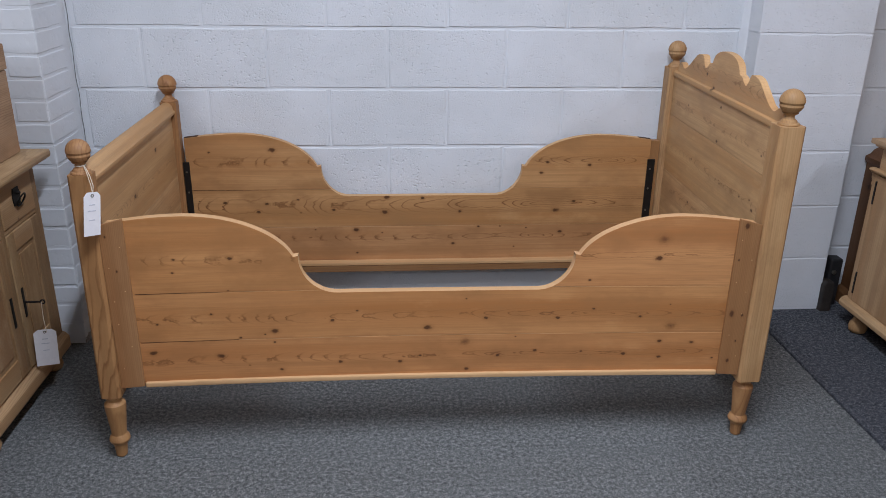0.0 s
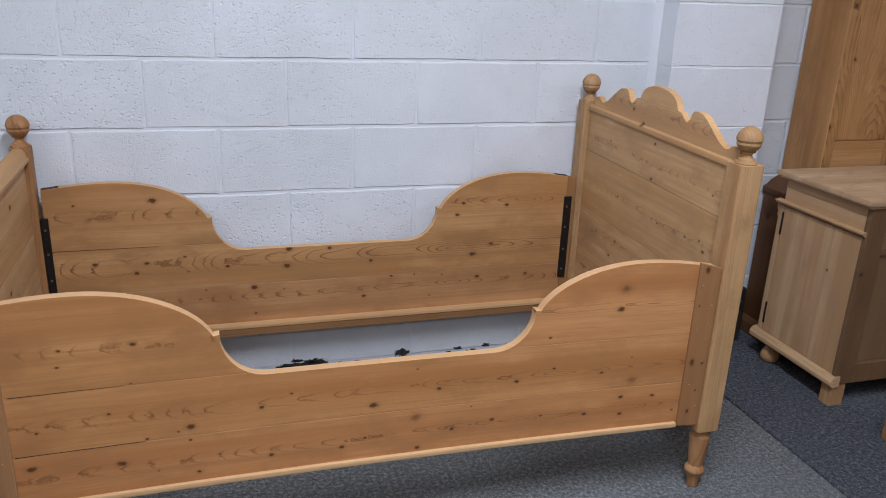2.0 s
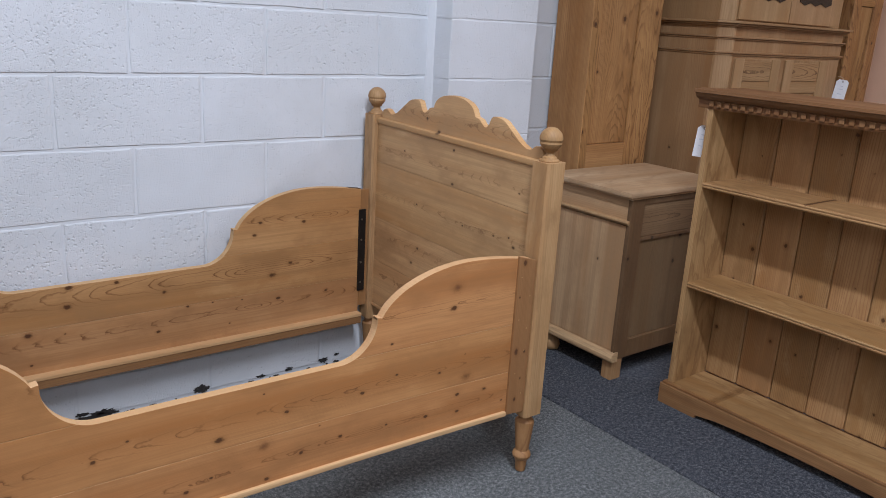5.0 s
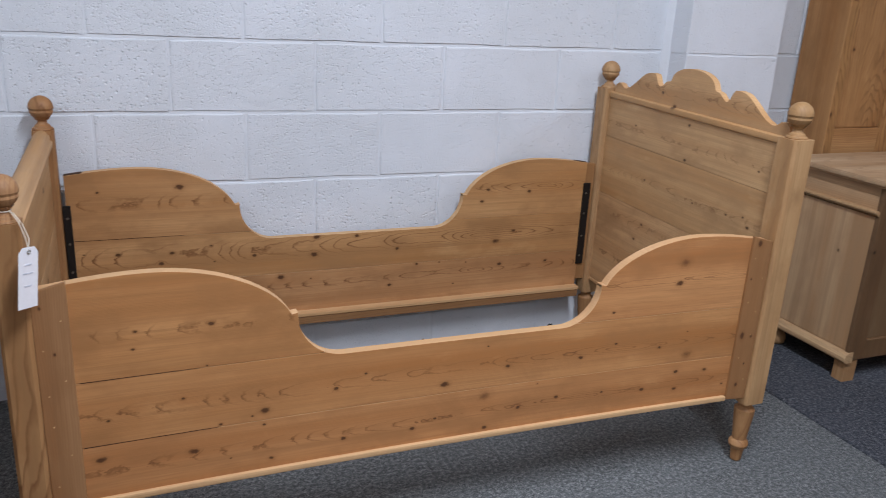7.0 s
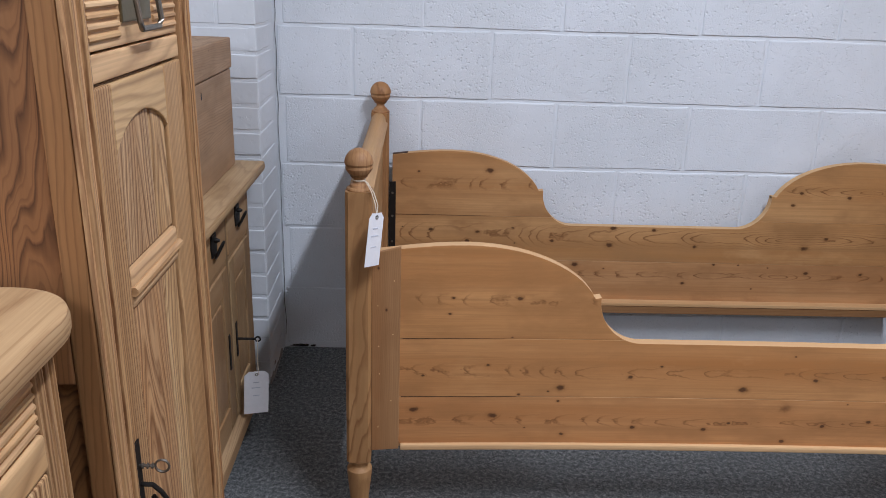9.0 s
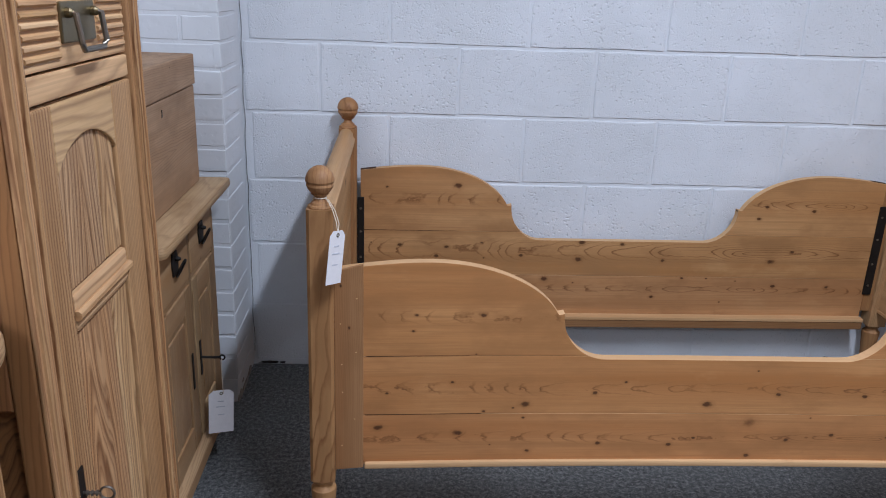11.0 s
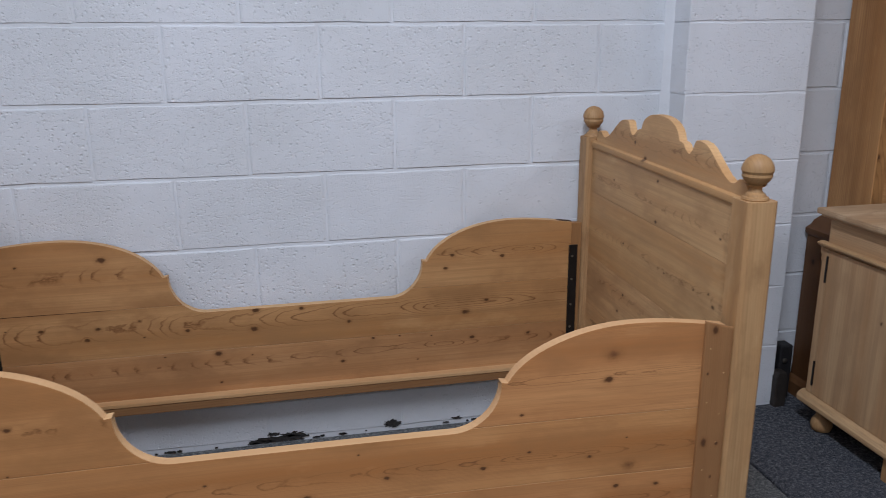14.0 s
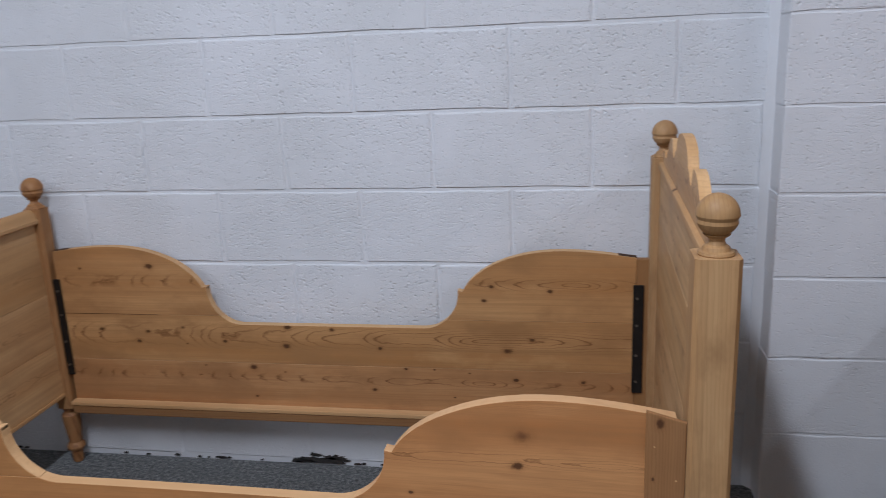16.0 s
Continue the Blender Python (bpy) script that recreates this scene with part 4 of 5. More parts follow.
# base colour made very dark to carry the shade low by the wall
M_ORANGE_SHADED = wood("pine_dark_shaded", 2, (0.135, 0.062, 0.024), (0.06, 0.023, 0.008), 200, 0.4, (), "yz", 0.05, 0.42, 0.1)
tall_orange()


# ---------------------------------------------------------------- glazed dresser behind
def dresser():
    t = thing("glazed_dresser", 3.25, 2.80, 0.0, "large brown pine dresser with canted corners and glazed doors above", "dresser")
    x0, x1, y0, y1, c = 2.716, 3.775, 2.600, 3.03, 0.046

    def plan(grow, cut=c):
        return [(x0 - grow, y1), (x0 - grow, y0 + cut - grow * 0.4), (x0 + cut - grow * 0.4, y0 - grow), (x1 - cut + grow * 0.4, y0 - grow), (x1 + grow, y0 + cut - grow * 0.4), (x1 + grow, y1)]

    body = part("body", slab(plan(0.0), "z", 0.02, 1.40, 0.003), M_DRESS_Z, t)
    part("canted_stile", slab([(x0 - 0.002, y0 + c - 0.002), (x0 + c - 0.002, y0 - 0.002), (x0 + c + 0.012, y0 - 0.003), (x0 + c + 0.012, y0 + 0.008), (x0 + 0.008, y0 + c + 0.010), (x0 - 0.003, y0 + c + 0.010)], "z", 0.05, 1.395, 0.002), M_DRESS_PALE, body)
    part("plinth", slab(plan(0.012), "z", 0.0, 0.09, 0.004), M_DRESS_X, t)
    # thin mouldings under the waist, and the waist itself
    for z0, z1, grow in ((1.274, 1.282, 0.007), (1.2822, 1.291, 0.014), (1.342, 1.349, 0.008), (1.3492, 1.357, 0.016), (1.396, 1.402, 0.012), (1.4022, 1.411, 0.024), (1.4112, 1.422, 0.038)):
        part("moulding", slab(plan(grow), "z", z0, z1, 0.003), M_DRESS_X, t, "", True, 40)
    # two drawer fronts over doors, with figured panels
    for a, b in ((2.795, 3.165), (3.215, 3.60)):
        d = part("door", box(a, b, y0 - 0.004, y0 + 0.002, 0.14, 1.262, 0.003), M_DRESS_Z, t)
        for u, v in ((a, a + 0.07), (b - 0.07, b)):
            part("door_stile", box(u, v, y0 - 0.010, y0 - 0.004, 0.14, 1.262, 0.003), M_DRESS_PALE, d)
        part("door_rail", box(a + 0.0705, b - 0.0705, y0 - 0.009, y0 - 0.004, 1.105, 1.160, 0.003), M_DRESS_X, d)
        part("figured_panel", box(a + 0.0705, b - 0.0705, y0 - 0.007, y0 - 0.004, 1.162, 1.250, 0.002), M_DRESS_FIG, d, "panel with bold oval grain")
        part("sunk_panel", box(a + 0.0705, b - 0.0705, y0 - 0.006, y0 - 0.004, 0.20, 1.10, 0.002), M_DRESS_Z, d)
    k = 0.022
    part("upper_case", slab([(x0 + k, y1), (x0 + k, y0 + c + k), (x0 + c + k, y0 + k), (x1 - c - k, y0 + k), (x1 - k, y0 + c + k), (x1 - k, y1)], "z", 1.4225, 2.3, 0.003), M_DRESS_Z, t)
    for a, b in ((2.800, 3.205), (3.212, 3.62)):
        f = part("glazed_door", box(a, b, y0 + 0.010, y0 + 0.021, 1.430, 2.25, 0.003), M_DRESS_PALE, t)
        u, v = a + 0.062, b - 0.055
        arch = [(u, 2.2), (u, 1.532)] + [(u + (v - u) * i / 12, 1.532 - 0.014 * math.sin(i / 12 * math.pi * 3) ** 2) for i in range(1, 12)] + [(v, 1.532), (v, 2.2)]
        part("pane", slab(arch, "y", y0 + 0.006, y0 + 0.0095), M_GLASS, f, "dark glass pane")


M_DRESS_PALE = wood("pine_dresser_pale", 2, (0.42, 0.262, 0.128), (0.19, 0.095, 0.038), 220, 0.3, (), "xz", 0.06, 0.45, 0.08)
dresser()
tg, put = tag_card("price_tag", 3.755, 2.566, 1.198, -58, "white card shop tag hung on the dresser corner", 6, 0.030, 0.115)
part("string", tube([(3.755, 2.566, 1.166), (3.757, 2.575, 1.184), (3.757, 2.600, 1.188)], 0.0007), M_STRING, tg)


def far_wardrobe():
    t = thing("wardrobe", 4.06, 2.84, 0.0, "orange pine wardrobe with framed door, standing by the peach wall", "wardrobe")
    x0, x1, y0, y1 = 3.90, 4.22, 2.66, 3.02
    part("carcase", box(x0, x1, y0 + 0.02, y1, 0.0, 2.05, 0.004), M_ORANGE_Z, t)
    for a, b in ((x0, x0 + 0.09), (x1 - 0.09, x1)):
        part("stile", box(a, b, y0, y0 + 0.021, 0.1, 1.95, 0.004), M_ORANGE_X, t)
    part("door_panel", box(x0 + 0.091, x1 - 0.091, y0 + 0.010, y0 + 0.021, 0.1, 1.55, 0.005), M_ORANGE_Z, t)
    part("rail", box(x0 + 0.091, x1 - 0.091, y0 + 0.002, y0 + 0.021, 1.551, 1.95, 0.004), M_ORANGE_Y, t)
    part("cornice", box(x0 - 0.04, x1 + 0.04, y0 - 0.04, y1, 2.05, 2.12, 0.015), M_ORANGE_Y, t)


far_wardrobe()


# ---------------------------------------------------------------- dark blocks at the foot of the pier
b1 = thing("door_stop", 1.905, 2.925, 0.0, "dark brown rough block on the carpet by the pier", "door stop")
bm = slab([(1.880, 0.0), (1.924, 0.0), (1.926, 0.112), (1.918, 0.134), (1.888, 0.136), (1.878, 0.116)], "y", 2.905, 2.950, 0.006)
part("block", bm, M_DARKBROWN, b1)
b2 = thing("black_box", 1.955, 2.99, 0.0, "black plastic box standing against the wall", "box")
part("case", box(1.926, 1.980, 2.966, 3.022, 0.0, 0.212, 0.010, 3), M_DARK, b2)
part("latch", lathe([(0.010, 0), (0.010, 0.004), (0.006, 0.006)], 0, 0, 0, 12), M_STEEL, b2).matrix_basis = Matrix.Translation(-b2.location) @ pose(1.945, 2.965, 0.155, 90)


# ---------------------------------------------------------------- pine cupboard in the corner, chest on it
def ring_handle(parent, x, y, z, s=1.0):
    plate = part("handle_plate", slab([(y - 0.016 * s, z - 0.022 * s), (y + 0.016 * s, z - 0.022 * s), (y + 0.020 * s, z), (y + 0.014 * s, z + 0.020 * s), (y - 0.014 * s, z + 0.020 * s), (y - 0.020 * s, z)], "x", x, x + 0.004, 0.001), M_IRON, parent, "black iron plate")
    part("handle_ring", ring(x + 0.016, y, z - 0.010 * s, 0.017 * s, 0.0028, "yz", 18, 0.45), M_IRON, plate, "black iron drop ring", True)
    part("handle_stud", lathe([(0.005, 0), (0.006, 0.008), (0.003, 0.014)], 0, 0, 0, 10), M_IRON, plate, "", True).matrix_basis = pose(x + 0.003, y, z + 0.008 * s, 0, 90)


def corner_cupboard():
    t = thing("cupboard", -1.35, 2.32, 0.0, "low stripped pine cupboard with two drawers over two panelled doors", "cupboard")
    xf, xb, y0, y1 = -1.090, -1.58, 2.035, 2.610
    part("body", box(xb, xf - 0.012, y0, y1, 0.075, 0.754, 0.003), M_CAB_Z, t)
    bm = slab([(xb, y0 - 0.03), (xf + 0.030, y0 - 0.03), (xf + 0.044, y0 - 0.016), (xf + 0.046, y1 + 0.045), (xf + 0.038, y1 + 0.056), (xb, y1 + 0.056)], "z", 0.756, 0.782, 0.009)
    part("worktop", bm, M_CAB_Y, t, "thick pine top with rounded edge", True, 50)
    mid = 2.338
    for a, b in ((y0, y0 + 0.028), (mid - 0.012, mid + 0.012), (y1 - 0.030, y1)):
        part("stile", box(xf - 0.013, xf, a, b, 0.13, 0.755, 0.002), M_CAB_Z, t)
    part("rail", box(xf - 0.013, xf - 0.001, y0 + 0.0285, y1 - 0.0305, 0.588, 0.602, 0.002), M_CAB_Y, t)
    for a, b, hy in ((y0 + 0.031, mid - 0.014, 2.205), (mid + 0.014, y1 - 0.033, 2.455)):
        d = part("drawer_front", box(xf - 0.012, xf + 0.003, a, b, 0.604, 0.742, 0.003), M_CAB_Y, t)
        ring_handle(d, xf + 0.003, hy, 0.684, 1.3)
        door = part("door", box(xf - 0.012, xf - 0.003, a, b, 0.135, 0.585, 0.002), M_CAB_Z, t, "panelled pine door")
        for u, v in ((a, a + 0.048), (b - 0.048, b)):
            part("door_stile", box(xf - 0.008, xf + 0.003, u, v, 0.135, 0.585, 0.003), M_CAB_Z, door)
        for u, v in ((0.135, 0.205), (0.522, 0.585)):
            part("door_rail", box(xf - 0.008, xf + 0.0025, a + 0.0485, b - 0.0485, u, v, 0.003), M_CAB_Y, door)
        part("raised_panel", box(xf - 0.006, xf + 0.0005, a + 0.062, b - 0.062, 0.222, 0.505, 0.004), M_CAB_Z, door)
        e = b - 0.026 if a < mid - 0.05 else a + 0.026
        plate = part("escutcheon", box(xf + 0.003, xf + 0.006, e - 0.007, e + 0.007, 0.305, 0.405, 0.002), M_IRON, door, "black iron lock plate")
        if a > mid:
            part("key", tube([(xf + 0.004, e, 0.356), (xf + 0.055, e, 0.356)], 0.0035), M_IRON, plate, "long iron key", True)
            part("key_bow", ring(xf + 0.060, e, 0.356, 0.0065, 0.0025, "xz"), M_IRON, plate, "", True)
    part("plinth", moulding([(xf - 0.012, 0.062), (xf + 0.010, 0.062), (xf + 0.016, 0.072), (xf + 0.016, 0.108), (xf + 0.006, 0.122), (xf - 0.012, 0.130)], "y", y0 - 0.014, y1 + 0.016), M_CAB_Y, t, "", True, 30)
    part("plinth_return", box(xb, xf - 0.0125, y1 + 0.0005, y1 + 0.014, 0.062, 0.125, 0.003), M_CAB_Z, t)
    for yy in (y0 + 0.05, y1 - 0.035):
        for xx in (xf - 0.035, xb + 0.06):
            part("bun_foot", lathe([(0.018, 0.001), (0.028, 0.006), (0.034, 0.022), (0.030, 0.040), (0.022, 0.050), (0.022, 0.064)], xx, yy), M_CAB_Y, t, "turned bun foot", True, 50)
    # split blind strip at the corner
    part("corner_moulding", tube([(xf - 0.010, y1 + 0.002, 0.13), (xf - 0.010, y1 + 0.002, 0.75)], 0.009, 10), M_CAB_Z, t, "", True)


corner_cupboard()
tg, put = tag_card("price_tag", -1.034, 2.366, 0.289, 19, "white card shop tag hung on the cupboard key", 3, 0.033, 0.128)
part("string", tube([(-1.030, 2.366, 0.254), (-1.031, 2.365, 0.305), (-1.028, 2.364, 0.362)], 0.0011), M_STRING, tg)


def lidded_chest():
    t = thing("wooden_box", -1.36, 2.30, 0.782, "plain old pine box with a deep lid, standing on the cupboard", "box")
    xf, xb, y0, y1 = -1.118, -1.56, 2.02, 2.615
    part("case", box(xb, xf, y0, y1, 0.783, 1.045, 0.004), M_CHEST, t)
    part("lid", box(xb - 0.004, xf + 0.004, y0 - 0.004, y1 + 0.004, 1.047, 1.126, 0.005), M_CHEST, t, "deep pine lid")
    part("keyhole", slab([(2.305, 1.005), (2.313, 1.005), (2.311, 1.022), (2.307, 1.022)], "x", xf - 0.001, xf + 0.0008), M_IRON, t)


M_CHEST = wood("pine_old_box", 1, (0.40, 0.252, 0.143), (0.14, 0.072, 0.034), 220, 0.5, (), "yz", 0.05, 0.5, 0.12, worn=2.0, blot=10.0)
lidded_chest()


# ---------------------------------------------------------------- tall pitch pine cupboard
def pitch_cupboard():
    t = thing("tall_cupboard", -1.2, 1.45, 0.0, "tall pitch pine cupboard with ribbed drawer and arched panel door", "cupboard")
    xf, xb, y0, y1 = -0.962, -1.46, 1.252, 1.690
    top = 1.52
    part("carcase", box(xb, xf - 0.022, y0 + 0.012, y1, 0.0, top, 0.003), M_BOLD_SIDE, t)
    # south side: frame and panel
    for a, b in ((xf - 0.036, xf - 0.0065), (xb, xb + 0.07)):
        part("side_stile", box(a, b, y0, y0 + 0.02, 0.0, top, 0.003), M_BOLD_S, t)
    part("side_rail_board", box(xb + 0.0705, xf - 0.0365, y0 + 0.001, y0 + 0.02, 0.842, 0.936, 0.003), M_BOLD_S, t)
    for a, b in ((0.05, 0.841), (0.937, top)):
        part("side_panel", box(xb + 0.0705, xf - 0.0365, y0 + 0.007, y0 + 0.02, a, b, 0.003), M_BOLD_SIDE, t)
    # front stiles, reeded
    for a, b in ((y0, y0 + 0.052), (y1 - 0.040, y1)):
        s = part("front_stile", box(xf - (0.006 if a == y0 else 0.022), xf, a, b, 0.02, top, 0.003), M_BOLD_STILE, t)
        for k in range(2):
            yy = a + 0.012 + k * (b - a - 0.024)
            part("reed", tube([(xf, yy, 0.05), (xf, yy, top)], 0.006, 8), M_BOLD_STILE, s, "", True)
    a, b = y0 + 0.054, y1 - 0.046
    # ribbed drawer between two rails
    part("rail", box(xf - 0.021, xf - 0.005, a, b, 1.176, 1.207, 0.003), M_BOLD_Y, t)
    d = part("drawer_front", box(xf - 0.020, xf - 0.006, a, b, 1.210, 1.311, 0.003), M_BOLD_Y, t)
    for k in range(6):
        z = 1.224 + k * 0.0118
        for u, v in ((a + 0.010, 1.412), (1.538, b - 0.010)):
            part("rib", tube([(xf - 0.006, u, z), (xf - 0.006, v, z)], 0.0042, 8), M_BOLD_Y, d, "", True)
    plate = part("handle_plate", box(xf - 0.006, xf - 0.002, 1.420, 1.526, 1.236, 1.284, 0.002), M_BRASS, d, "aged brass handle plate")
    part("handle", tube([(xf - 0.002, 1.436, 1.272), (xf + 0.010, 1.434, 1.270), (xf + 0.014, 1.434, 1.236), (xf + 0.013, 1.442, 1.228), (xf + 0.013, 1.508, 1.228), (xf + 0.014, 1.516, 1.236), (xf + 0.010, 1.516, 1.270), (xf - 0.002, 1.514, 1.272)], 0.0038), M_STEEL, plate, "drop handle", True)
    for yy in (1.435, 1.515):
        part("handle_stud", lathe([(0.006, 0), (0.006, 0.006), (0.003, 0.010)], 0, 0, 0, 10), M_BRASS, plate, "", True).matrix_basis = pose(xf - 0.002, yy, 1.271, 0, 90)
    part("upper_drawer", box(xf - 0.020, xf - 0.006, a, b, 1.315, top - 0.02, 0.003), M_BOLD_Y, t)
    # door
    door = part("door", box(xf - 0.021, xf - 0.014, a, b, 0.10, 1.172, 0.001), M_BOLD_Z, t, "pitch pine door with arched head")
    for u, v in ((a, a + 0.060), (b - 0.080, b)):
        part("door_stile", box(xf - 0.014, xf - 0.004, u, v, 0.10, 1.172, 0.003), M_BOLD_STILE, door)
    pa, pb = a + 0.0605, b - 0.0805
    arch = [(pa, 1.171), (pa, 1.088)]
    for i in range(1, 12):
        s = i / 12
        arch.append((pa + (pb - pa) * s, 1.088 + 0.038 * math.sin(s * math.pi) ** 0.7))
    arch += [(pb, 1.088), (pb, 1.171)]
    part("arched_rail", slab(arch, "x", xf - 0.014, xf - 0.004, 0.002), M_BOLD_Y, door)
    part("mid_rail", box(xf - 0.014, xf - 0.003, pa, pb, 0.888, 0.940, 0.008), M_BOLD_Y, door)
    part("mid_bead", tube([(xf - 0.003, pa, 0.912), (xf - 0.003, pb, 0.912)], 0.007, 8), M_BOLD_Y, door, "", True)
    part("low_rail", box(xf - 0.014, xf - 0.004, pa, pb, 0.10, 0.19, 0.003), M_BOLD_Y, door)
    for f, g in ((0.0, 0.68), (0.68, 1.0)):
        u, v = pa + (pb - pa) * f, pa + (pb - pa) * g
        part("panel_board", box(xf - 0.014, xf - 0.009, u + 0.0022, v - 0.0022, 0.191, 0.8875, 0.003, 1), M_BOLD_Z, door)
        part("panel_board", box(xf - 0.014, xf - 0.009, u + 0.0022, v - 0.0022, 0.9405, 1.126, 0.003, 1), M_BOLD_Z, door)
    e = a + 0.012
    pl = part("escutcheon", box(xf - 0.004, xf - 0.001, e - 0.010, e + 0.010, 0.580, 0.725, 0.002), M_IRON, door, "black iron lock plate")
    part("key", tube([(xf - 0.002, e, 0.690), (xf + 0.020, e, 0.690)], 0.0022), M_STEEL, pl, "iron key", True)
    part("key_bow", ring(xf + 0.0285, e, 0.690, 0.009, 0.0017, "xz"), M_STEEL, pl, "", True)
    for k in range(3):
        part("key_collar", lathe([(0.0022, -0.0016), (0.0040, -0.0008), (0.0040, 0.0008), (0.0022, 0.0016)], 0, 0, 0, 10), M_STEEL, pl, "", True).matrix_basis = pose(xf + 0.004 + 0.006 * k, e, 0.690, 0, 90)
    part("pull", tube([(xf - 0.002, e, 0.662), (xf + 0.014, e, 0.661), (xf + 0.024, e + 0.002, 0.648), (xf + 0.030, e + 0.008, 0.628), (xf + 0.026, e + 0.016, 0.612), (xf + 0.018, e + 0.014, 0.616), (xf + 0.012, e + 0.004, 0.640)], 0.0034), M_IRON, pl, "drop pull", True)
    part("plinth", box(xb, xf + 0.008, y0 - 0.0005, y1 + 0.0, 0.0, 0.095, 0.004), M_BOLD_Y, t)


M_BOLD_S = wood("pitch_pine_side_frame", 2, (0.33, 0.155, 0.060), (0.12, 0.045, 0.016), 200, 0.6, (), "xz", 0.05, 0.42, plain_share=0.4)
pitch_cupboard()


def low_cabinet():
    t = thing("cabinet", -1.25, 0.86, 0.0, "low pitch pine cabinet with round-cornered top and ribbed drawer", "cabinet")
    xf, xb, y0, y1 = -0.993, -1.5, 0.50, 1.198
    part("body", box(xb, xf - 0.012, y0, y1, 0.0, 0.940, 0.003), M_BOLD_Z, t)
    out = [(xb, y0 - 0.03), (xf + 0.036, y0 - 0.03)]
    for i in range(0, 11):
        a = i / 10 * math.pi / 2
        out.append((xf + 0.036 - 0.09 + 0.09 * math.cos(a), y1 + 0.046 - 0.09 + 0.09 * math.sin(a)))
    out += [(xb, y1 + 0.046)]
    part("top", slab(out, "z", 0.942, 0.970, 0.008), M_BOLD_TOP, t, "pale pine top with rounded corner", True, 50)
    for a, b in ((y0, y0 + 0.05), (y1 - 0.042, y1)):
        s = part("stile", box(xf - 0.012, xf, a, b, 0.02, 0.940, 0.003), M_BOLD_STILE, t)
        for k in range(3):
            part("reed", tube([(xf, a + 0.008 + k * 0.013, 0.05), (xf, a + 0.008 + k * 0.013, 0.932)], 0.0042, 8), M_BOLD_STILE, s, "", True)
    fr = part("drawer_front", box(xf - 0.011, xf - 0.003, y0 + 0.052, y1 - 0.045, 0.845, 0.936, 0.003), M_BOLD_Y, t)
    for k in range(7):
        z = 0.852 + k * 0.0125
        part("rib", tube([(xf - 0.003, y0 + 0.06, z), (xf - 0.003, y1 - 0.050, z)], 0.0045, 8), M_BOLD_Y, fr, "", True)
    part("rail", box(xf - 0.0115, xf + 0.002, y0 + 0.052, y1 - 0.044, 0.800, 0.842, 0.004), M_BOLD_Y, t)
    door = part("door", box(xf - 0.011, xf - 0.004, y0 + 0.052, y1 - 0.045, 0.06, 0.797, 0.003), M_BOLD_Z, t)
    part("door_stile", box(xf - 0.0045, xf + 0.001, y1 - 0.105, y1 - 0.047, 0.06, 0.796, 0.003), M_BOLD_Z, door)
    part("door_rail", box(xf - 0.0045, xf + 0.0005, y0 + 0.06, y1 - 0.1055, 0.735, 0.795, 0.003), M_BOLD_Y, door)


low_cabinet()


# ---------------------------------------------------------------- masonry, piece by piece
def rough_block(w, h, depth, seed, wobble=0.0017, chamfer=0.0040, n=6, side=0.35, low=0.40):
    """A block face with softened, slightly uneven arrises; centre of its face at the origin, facing south."""
    rng = random.Random(seed)
    rim = []
    for i in range(n):
        rim.append((-w / 2 + w * i / n, -h / 2))
    for i in range(2):
        rim.append((w / 2, -h / 2 + h * i / 2))
    for i in range(n):
        rim.append((w / 2 - w * i / n, h / 2))
    for i in range(2):
        rim.append((-w / 2, h / 2 - h * i / 2))
    outer, middle, inner = [], [], []
    for x, z in rim:
        upright = abs(x) > w * 0.45 and abs(z) < h * 0.45
        soft = 0.009 if side < 0.4 else 0.0
        jx, jz = rng.uniform(-wobble, wobble) * (0.3 if abs(x) > w * 0.45 else 1.0), rng.uniform(-wobble, wobble)
        outer.append((x + jx, chamfer * (0.32 if upright and side < 0.5 else 1.0), z + jz))
        k = chamfer * rng.uniform(0.7, 1.5)
        kz = k * (low if z < 0 else 1.0)
        inner.append((x + jx - math.copysign(k * side + soft, x) * (abs(x) > w * 0.45), rng.uniform(-0.0006, 0.0006), z + jz - math.copysign(kz, z) * (abs(z) > h * 0.45)))
        middle.append(tuple(o * f + i * g for o, i, f, g in zip(outer[-1], inner[-1], (0.62, 0.28, 0.62), (0.38, 0.72, 0.38))))
    m = len(rim)
    verts = [(x, depth, z) for x, y, z in outer] + outer + middle + inner
    faces = []
    for i in range(m):
        j = (i + 1) % m
        faces.append((i, j, m + j, m + i))
        faces.append((m + i, m + j, 2 * m + j, 2 * m + i))
        faces.append((2 * m + i, 2 * m + j, 3 * m + j, 3 * m + i))
    faces.append(tuple(range(3 * m, 4 * m)))
    mesh = bpy.data.meshes.new("block")
    mesh.from_pydata(verts, [], faces)
    mesh.validate()
    return mesh


def lay(mesh, mat, name, parent, m):
    if not mesh.materials:
        mesh.materials.append(mat)
    ob = new(name, mesh)
    ob.parent = parent
    ob.matrix_basis = m
    return ob


RISE, BASE = 0.2247, 0.0115
rng = random.Random(5)
full = [rough_block(0.4430, 0.2155, 0.03, s) for s in range(6)]
ends = {}
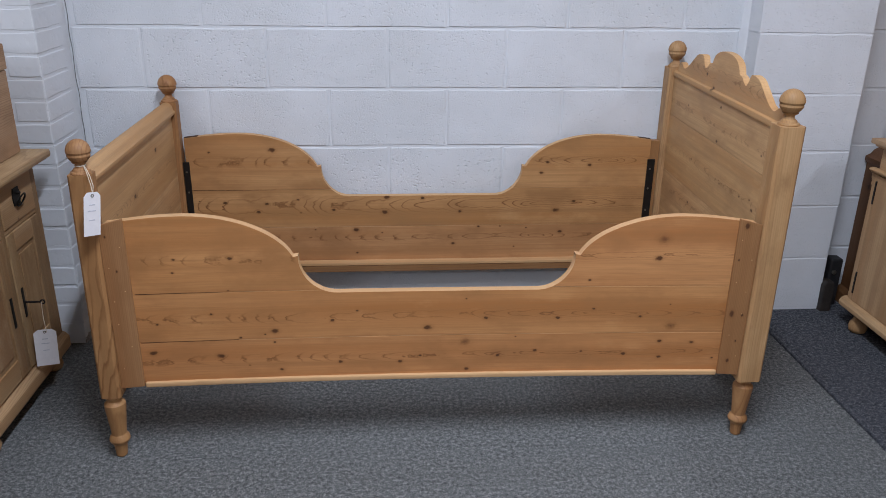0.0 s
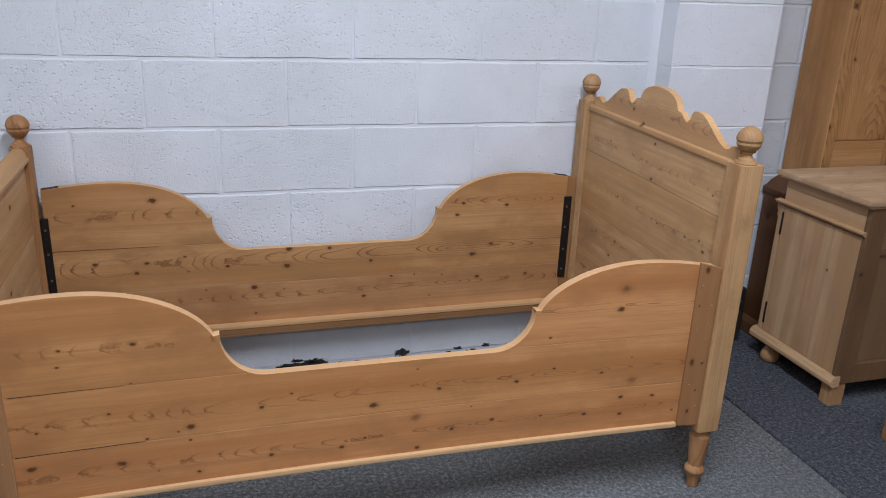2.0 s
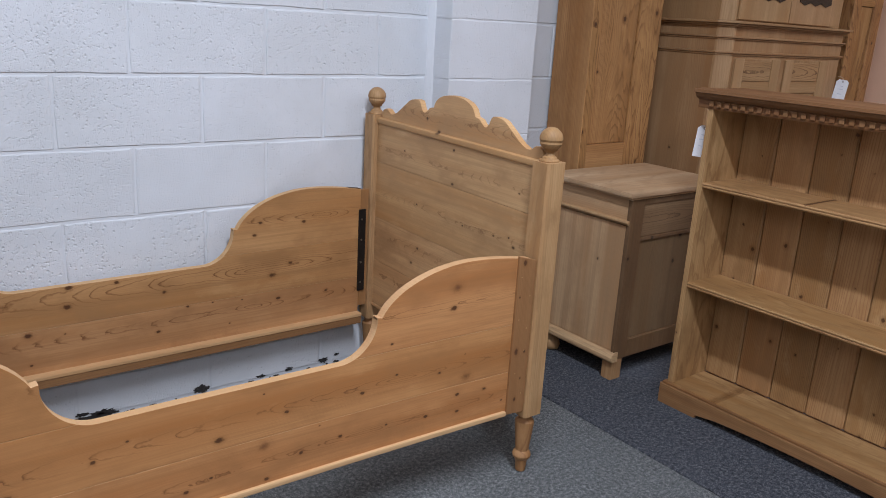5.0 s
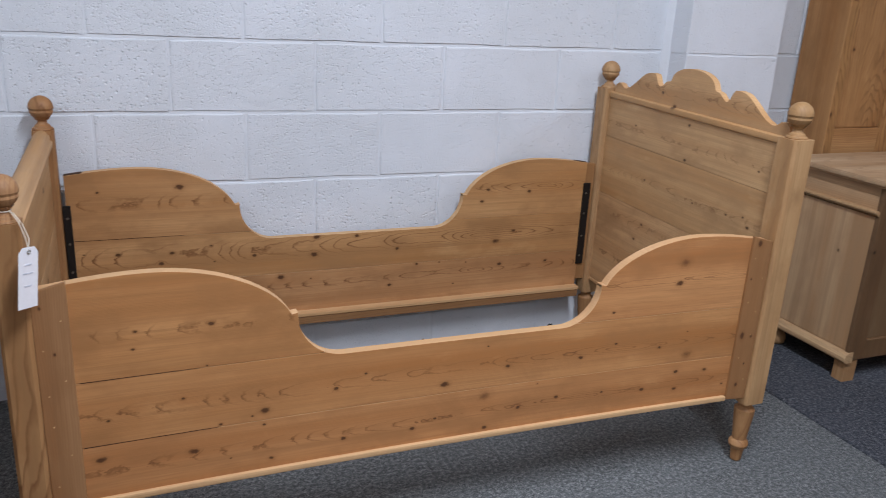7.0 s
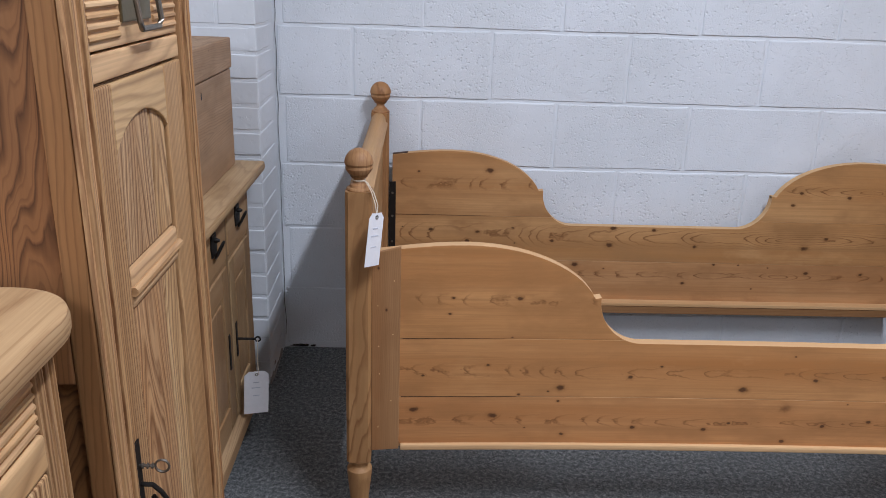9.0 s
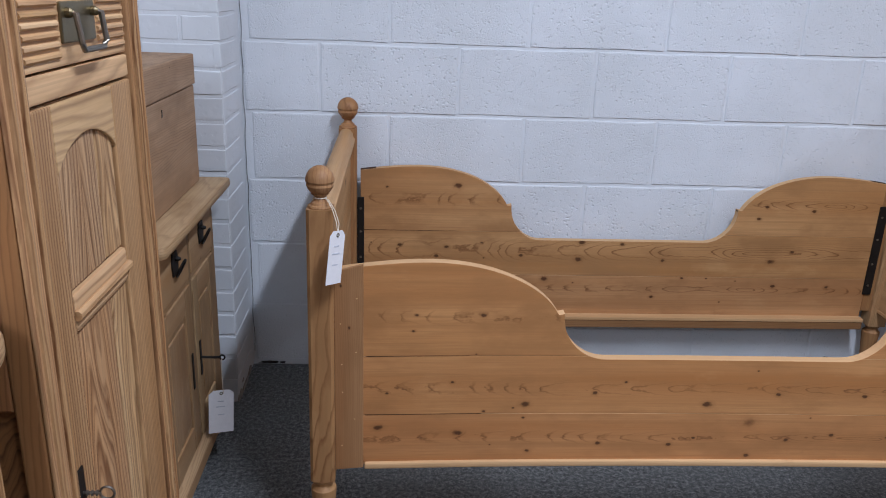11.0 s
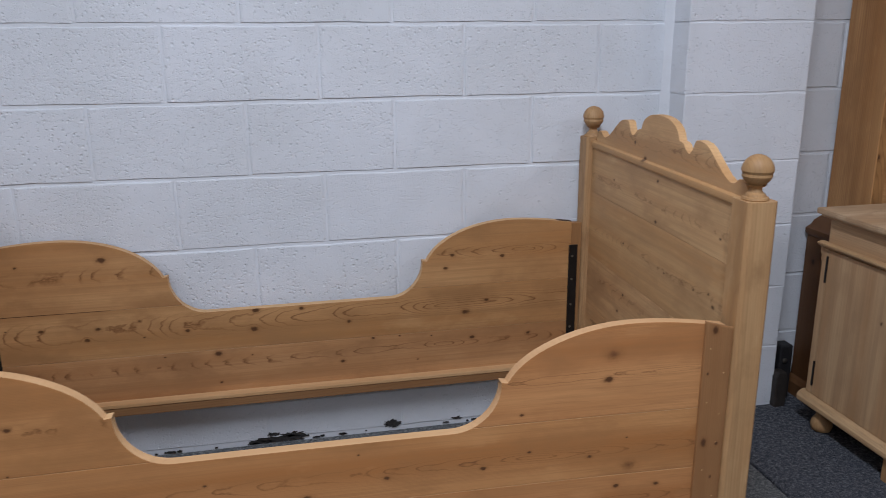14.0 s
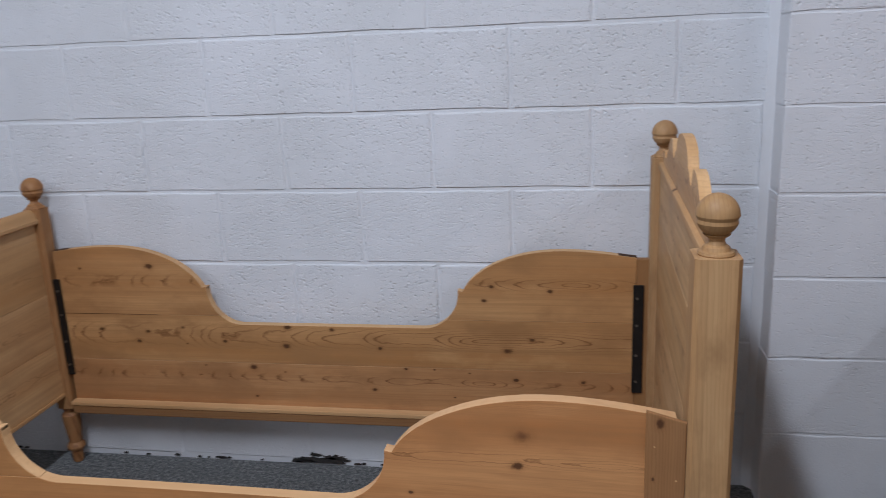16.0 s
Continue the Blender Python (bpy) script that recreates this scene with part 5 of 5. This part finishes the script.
for k in range(0, 14):
    z = BASE + RISE * (k + 0.5)
    start = -0.15 if k % 2 else -0.375
    x = start - 0.45 * 4
    while x < 4.5:
        a, b = x + 0.0035, x + 0.4465
        x += 0.45
        for lo, hi in ((-1.066, 1.448), (1.884, 4.50)):
            c, d = max(a, lo), min(b, hi)
            if d - c < 0.03:
                continue
            w = round(d - c, 3)
            if abs(w - 0.443) < 0.002:
                me = full[rng.randrange(6)]
            else:
                me = ends.setdefault(w, rough_block(w, 0.2155, 0.03, int(w * 1000)))
            lay(me, M_BLOCK, "block", wall, pose((c + d) / 2, 3.0524 + rng.uniform(-0.0008, 0.0008), z))
pier_mesh = [rough_block(0.440, 0.2195, 0.118, 40 + s, 0.0022, 0.0034, 6, 1.2, 0.5) for s in range(4)]
for k in range(0, 14):
    lay(pier_mesh[k % 4], M_BLOCK, "block", pier, pose(1.665 + rng.uniform(-0.001, 0.001), 2.931, BASE + RISE * (k + 0.5), 0, 0, 0))

# thick paint fills the corner beside the pier
part("paint_fillet", moulding([(1.422, 3.0558), (1.428, 3.048), (1.440, 3.034), (1.4495, 3.026), (1.4498, 3.0558)], "z", 0.0, 3.42), M_MORTAR, pier)

# bricks of the corner pier: south face and the short return
COURSE = 0.0755
stretch = [rough_block(0.220, 0.0670, 0.02, 80 + s, 0.0018, 0.0034, 4, 0.9, 0.7) for s in range(6)]
header = [rough_block(0.104, 0.0665, 0.02, 90 + s, 0.0014, 0.0034, 3, 0.9, 0.7) for s in range(5)]
for k in range(0, 44):
    z = 0.012 + COURSE * (k + 0.5)
    # return, facing east: one brick deep, then a plain rendered strip up to the wall
    lay(stretch[(k * 5) % 6], M_BRICK, "brick", chim, pose(-1.0755, 2.885 + rng.uniform(-0.006, 0.006), z, 0, 0, 90))
    x = -1.078
    j = 0
    while x > -1.75:
        w = 0.104 if (k % 2 and j == 0) else 0.216
        me = header[(k + j) % 5] if w < 0.15 else stretch[(k * 3 + j) % 6]
        lay(me, M_BRICK, "brick", chim, pose(x - w / 2, 2.771 + rng.uniform(-0.001, 0.001), z))
        x -= w + 0.010
        j += 1

# hairline crack where block wall and brick pier meet
pts = []
for i in range(120):
    z = 0.05 + i * 0.025
    pts.append((-1.0705 + 0.007 * noise.noise(Vector((0, 0, z * 4.0))) + 0.004 * noise.noise(Vector((7, 0, z * 13.0))), 3.0505, z))
crack = part("crack", tube(pts, 0.0010, 5), M_FLAKE, wall, "dark hairline crack")

# flaked paint at the foot of the wall
rng = random.Random(11)


def flake(x, z, w, h, n=44):
    vs = []
    for i in range(n):
        a = i * math.tau / n
        r = 1 + 0.45 * noise.noise(Vector((x * 9, math.cos(a) * 2.2, math.sin(a) * 2.2))) + rng.uniform(-0.30, 0.30)
        vs.append((x + w * r * math.cos(a), max(0.0005, z + h * r * math.sin(a))))
    part("bare_patch", slab(vs, "y", 3.0512, 3.058), M_FLAKE, wall, "dark bare patch under flaked paint")


for x, z, w, h in ((0.115, 0.010, 0.085, 0.011), (0.15, 0.022, 0.035, 0.009), (0.05, 0.006, 0.04, 0.007), (0.09, 0.030, 0.018, 0.006), (0.49, 0.022, 0.026, 0.014), (0.72, 0.018, 0.016, 0.006), (0.84, 0.022, 0.015, 0.007), (0.99, 0.024, 0.018, 0.009), (1.05, 0.036, 0.010, 0.005), (-1.02, 0.004, 0.03, 0.004)):
    flake(x, z, w, h)
for i in range(26):
    flake(rng.uniform(-1.0, 1.4), rng.uniform(0.001, 0.006), rng.uniform(0.003, 0.012), rng.uniform(0.002, 0.004), 10)

# grubby scuffs at the foot of the brick pier and beside it
M_SCUFF = plain("grubby_paint", (0.30, 0.28, 0.26), 0.8, 0.0, 0.4, 60.0, 0.002)
for u, z, w, h in ((2.80, 0.014, 0.030, 0.016), (2.88, 0.008, 0.050, 0.010), (2.96, 0.018, 0.035, 0.014), (2.84, 0.045, 0.012, 0.006)):
    ring_pts = []
    for i in range(26):
        a = i * math.tau / 26
        r = 1 + 0.4 * noise.noise(Vector((u * 9, math.cos(a) * 2, math.sin(a) * 2))) + rng.uniform(-0.2, 0.2)
        ring_pts.append((u + w * r * math.cos(a), max(0.001, z + h * r * math.sin(a))))
    part("scuff", slab(ring_pts, "x", -1.0800, -1.0742), M_SCUFF, chim, "grubby worn paint")
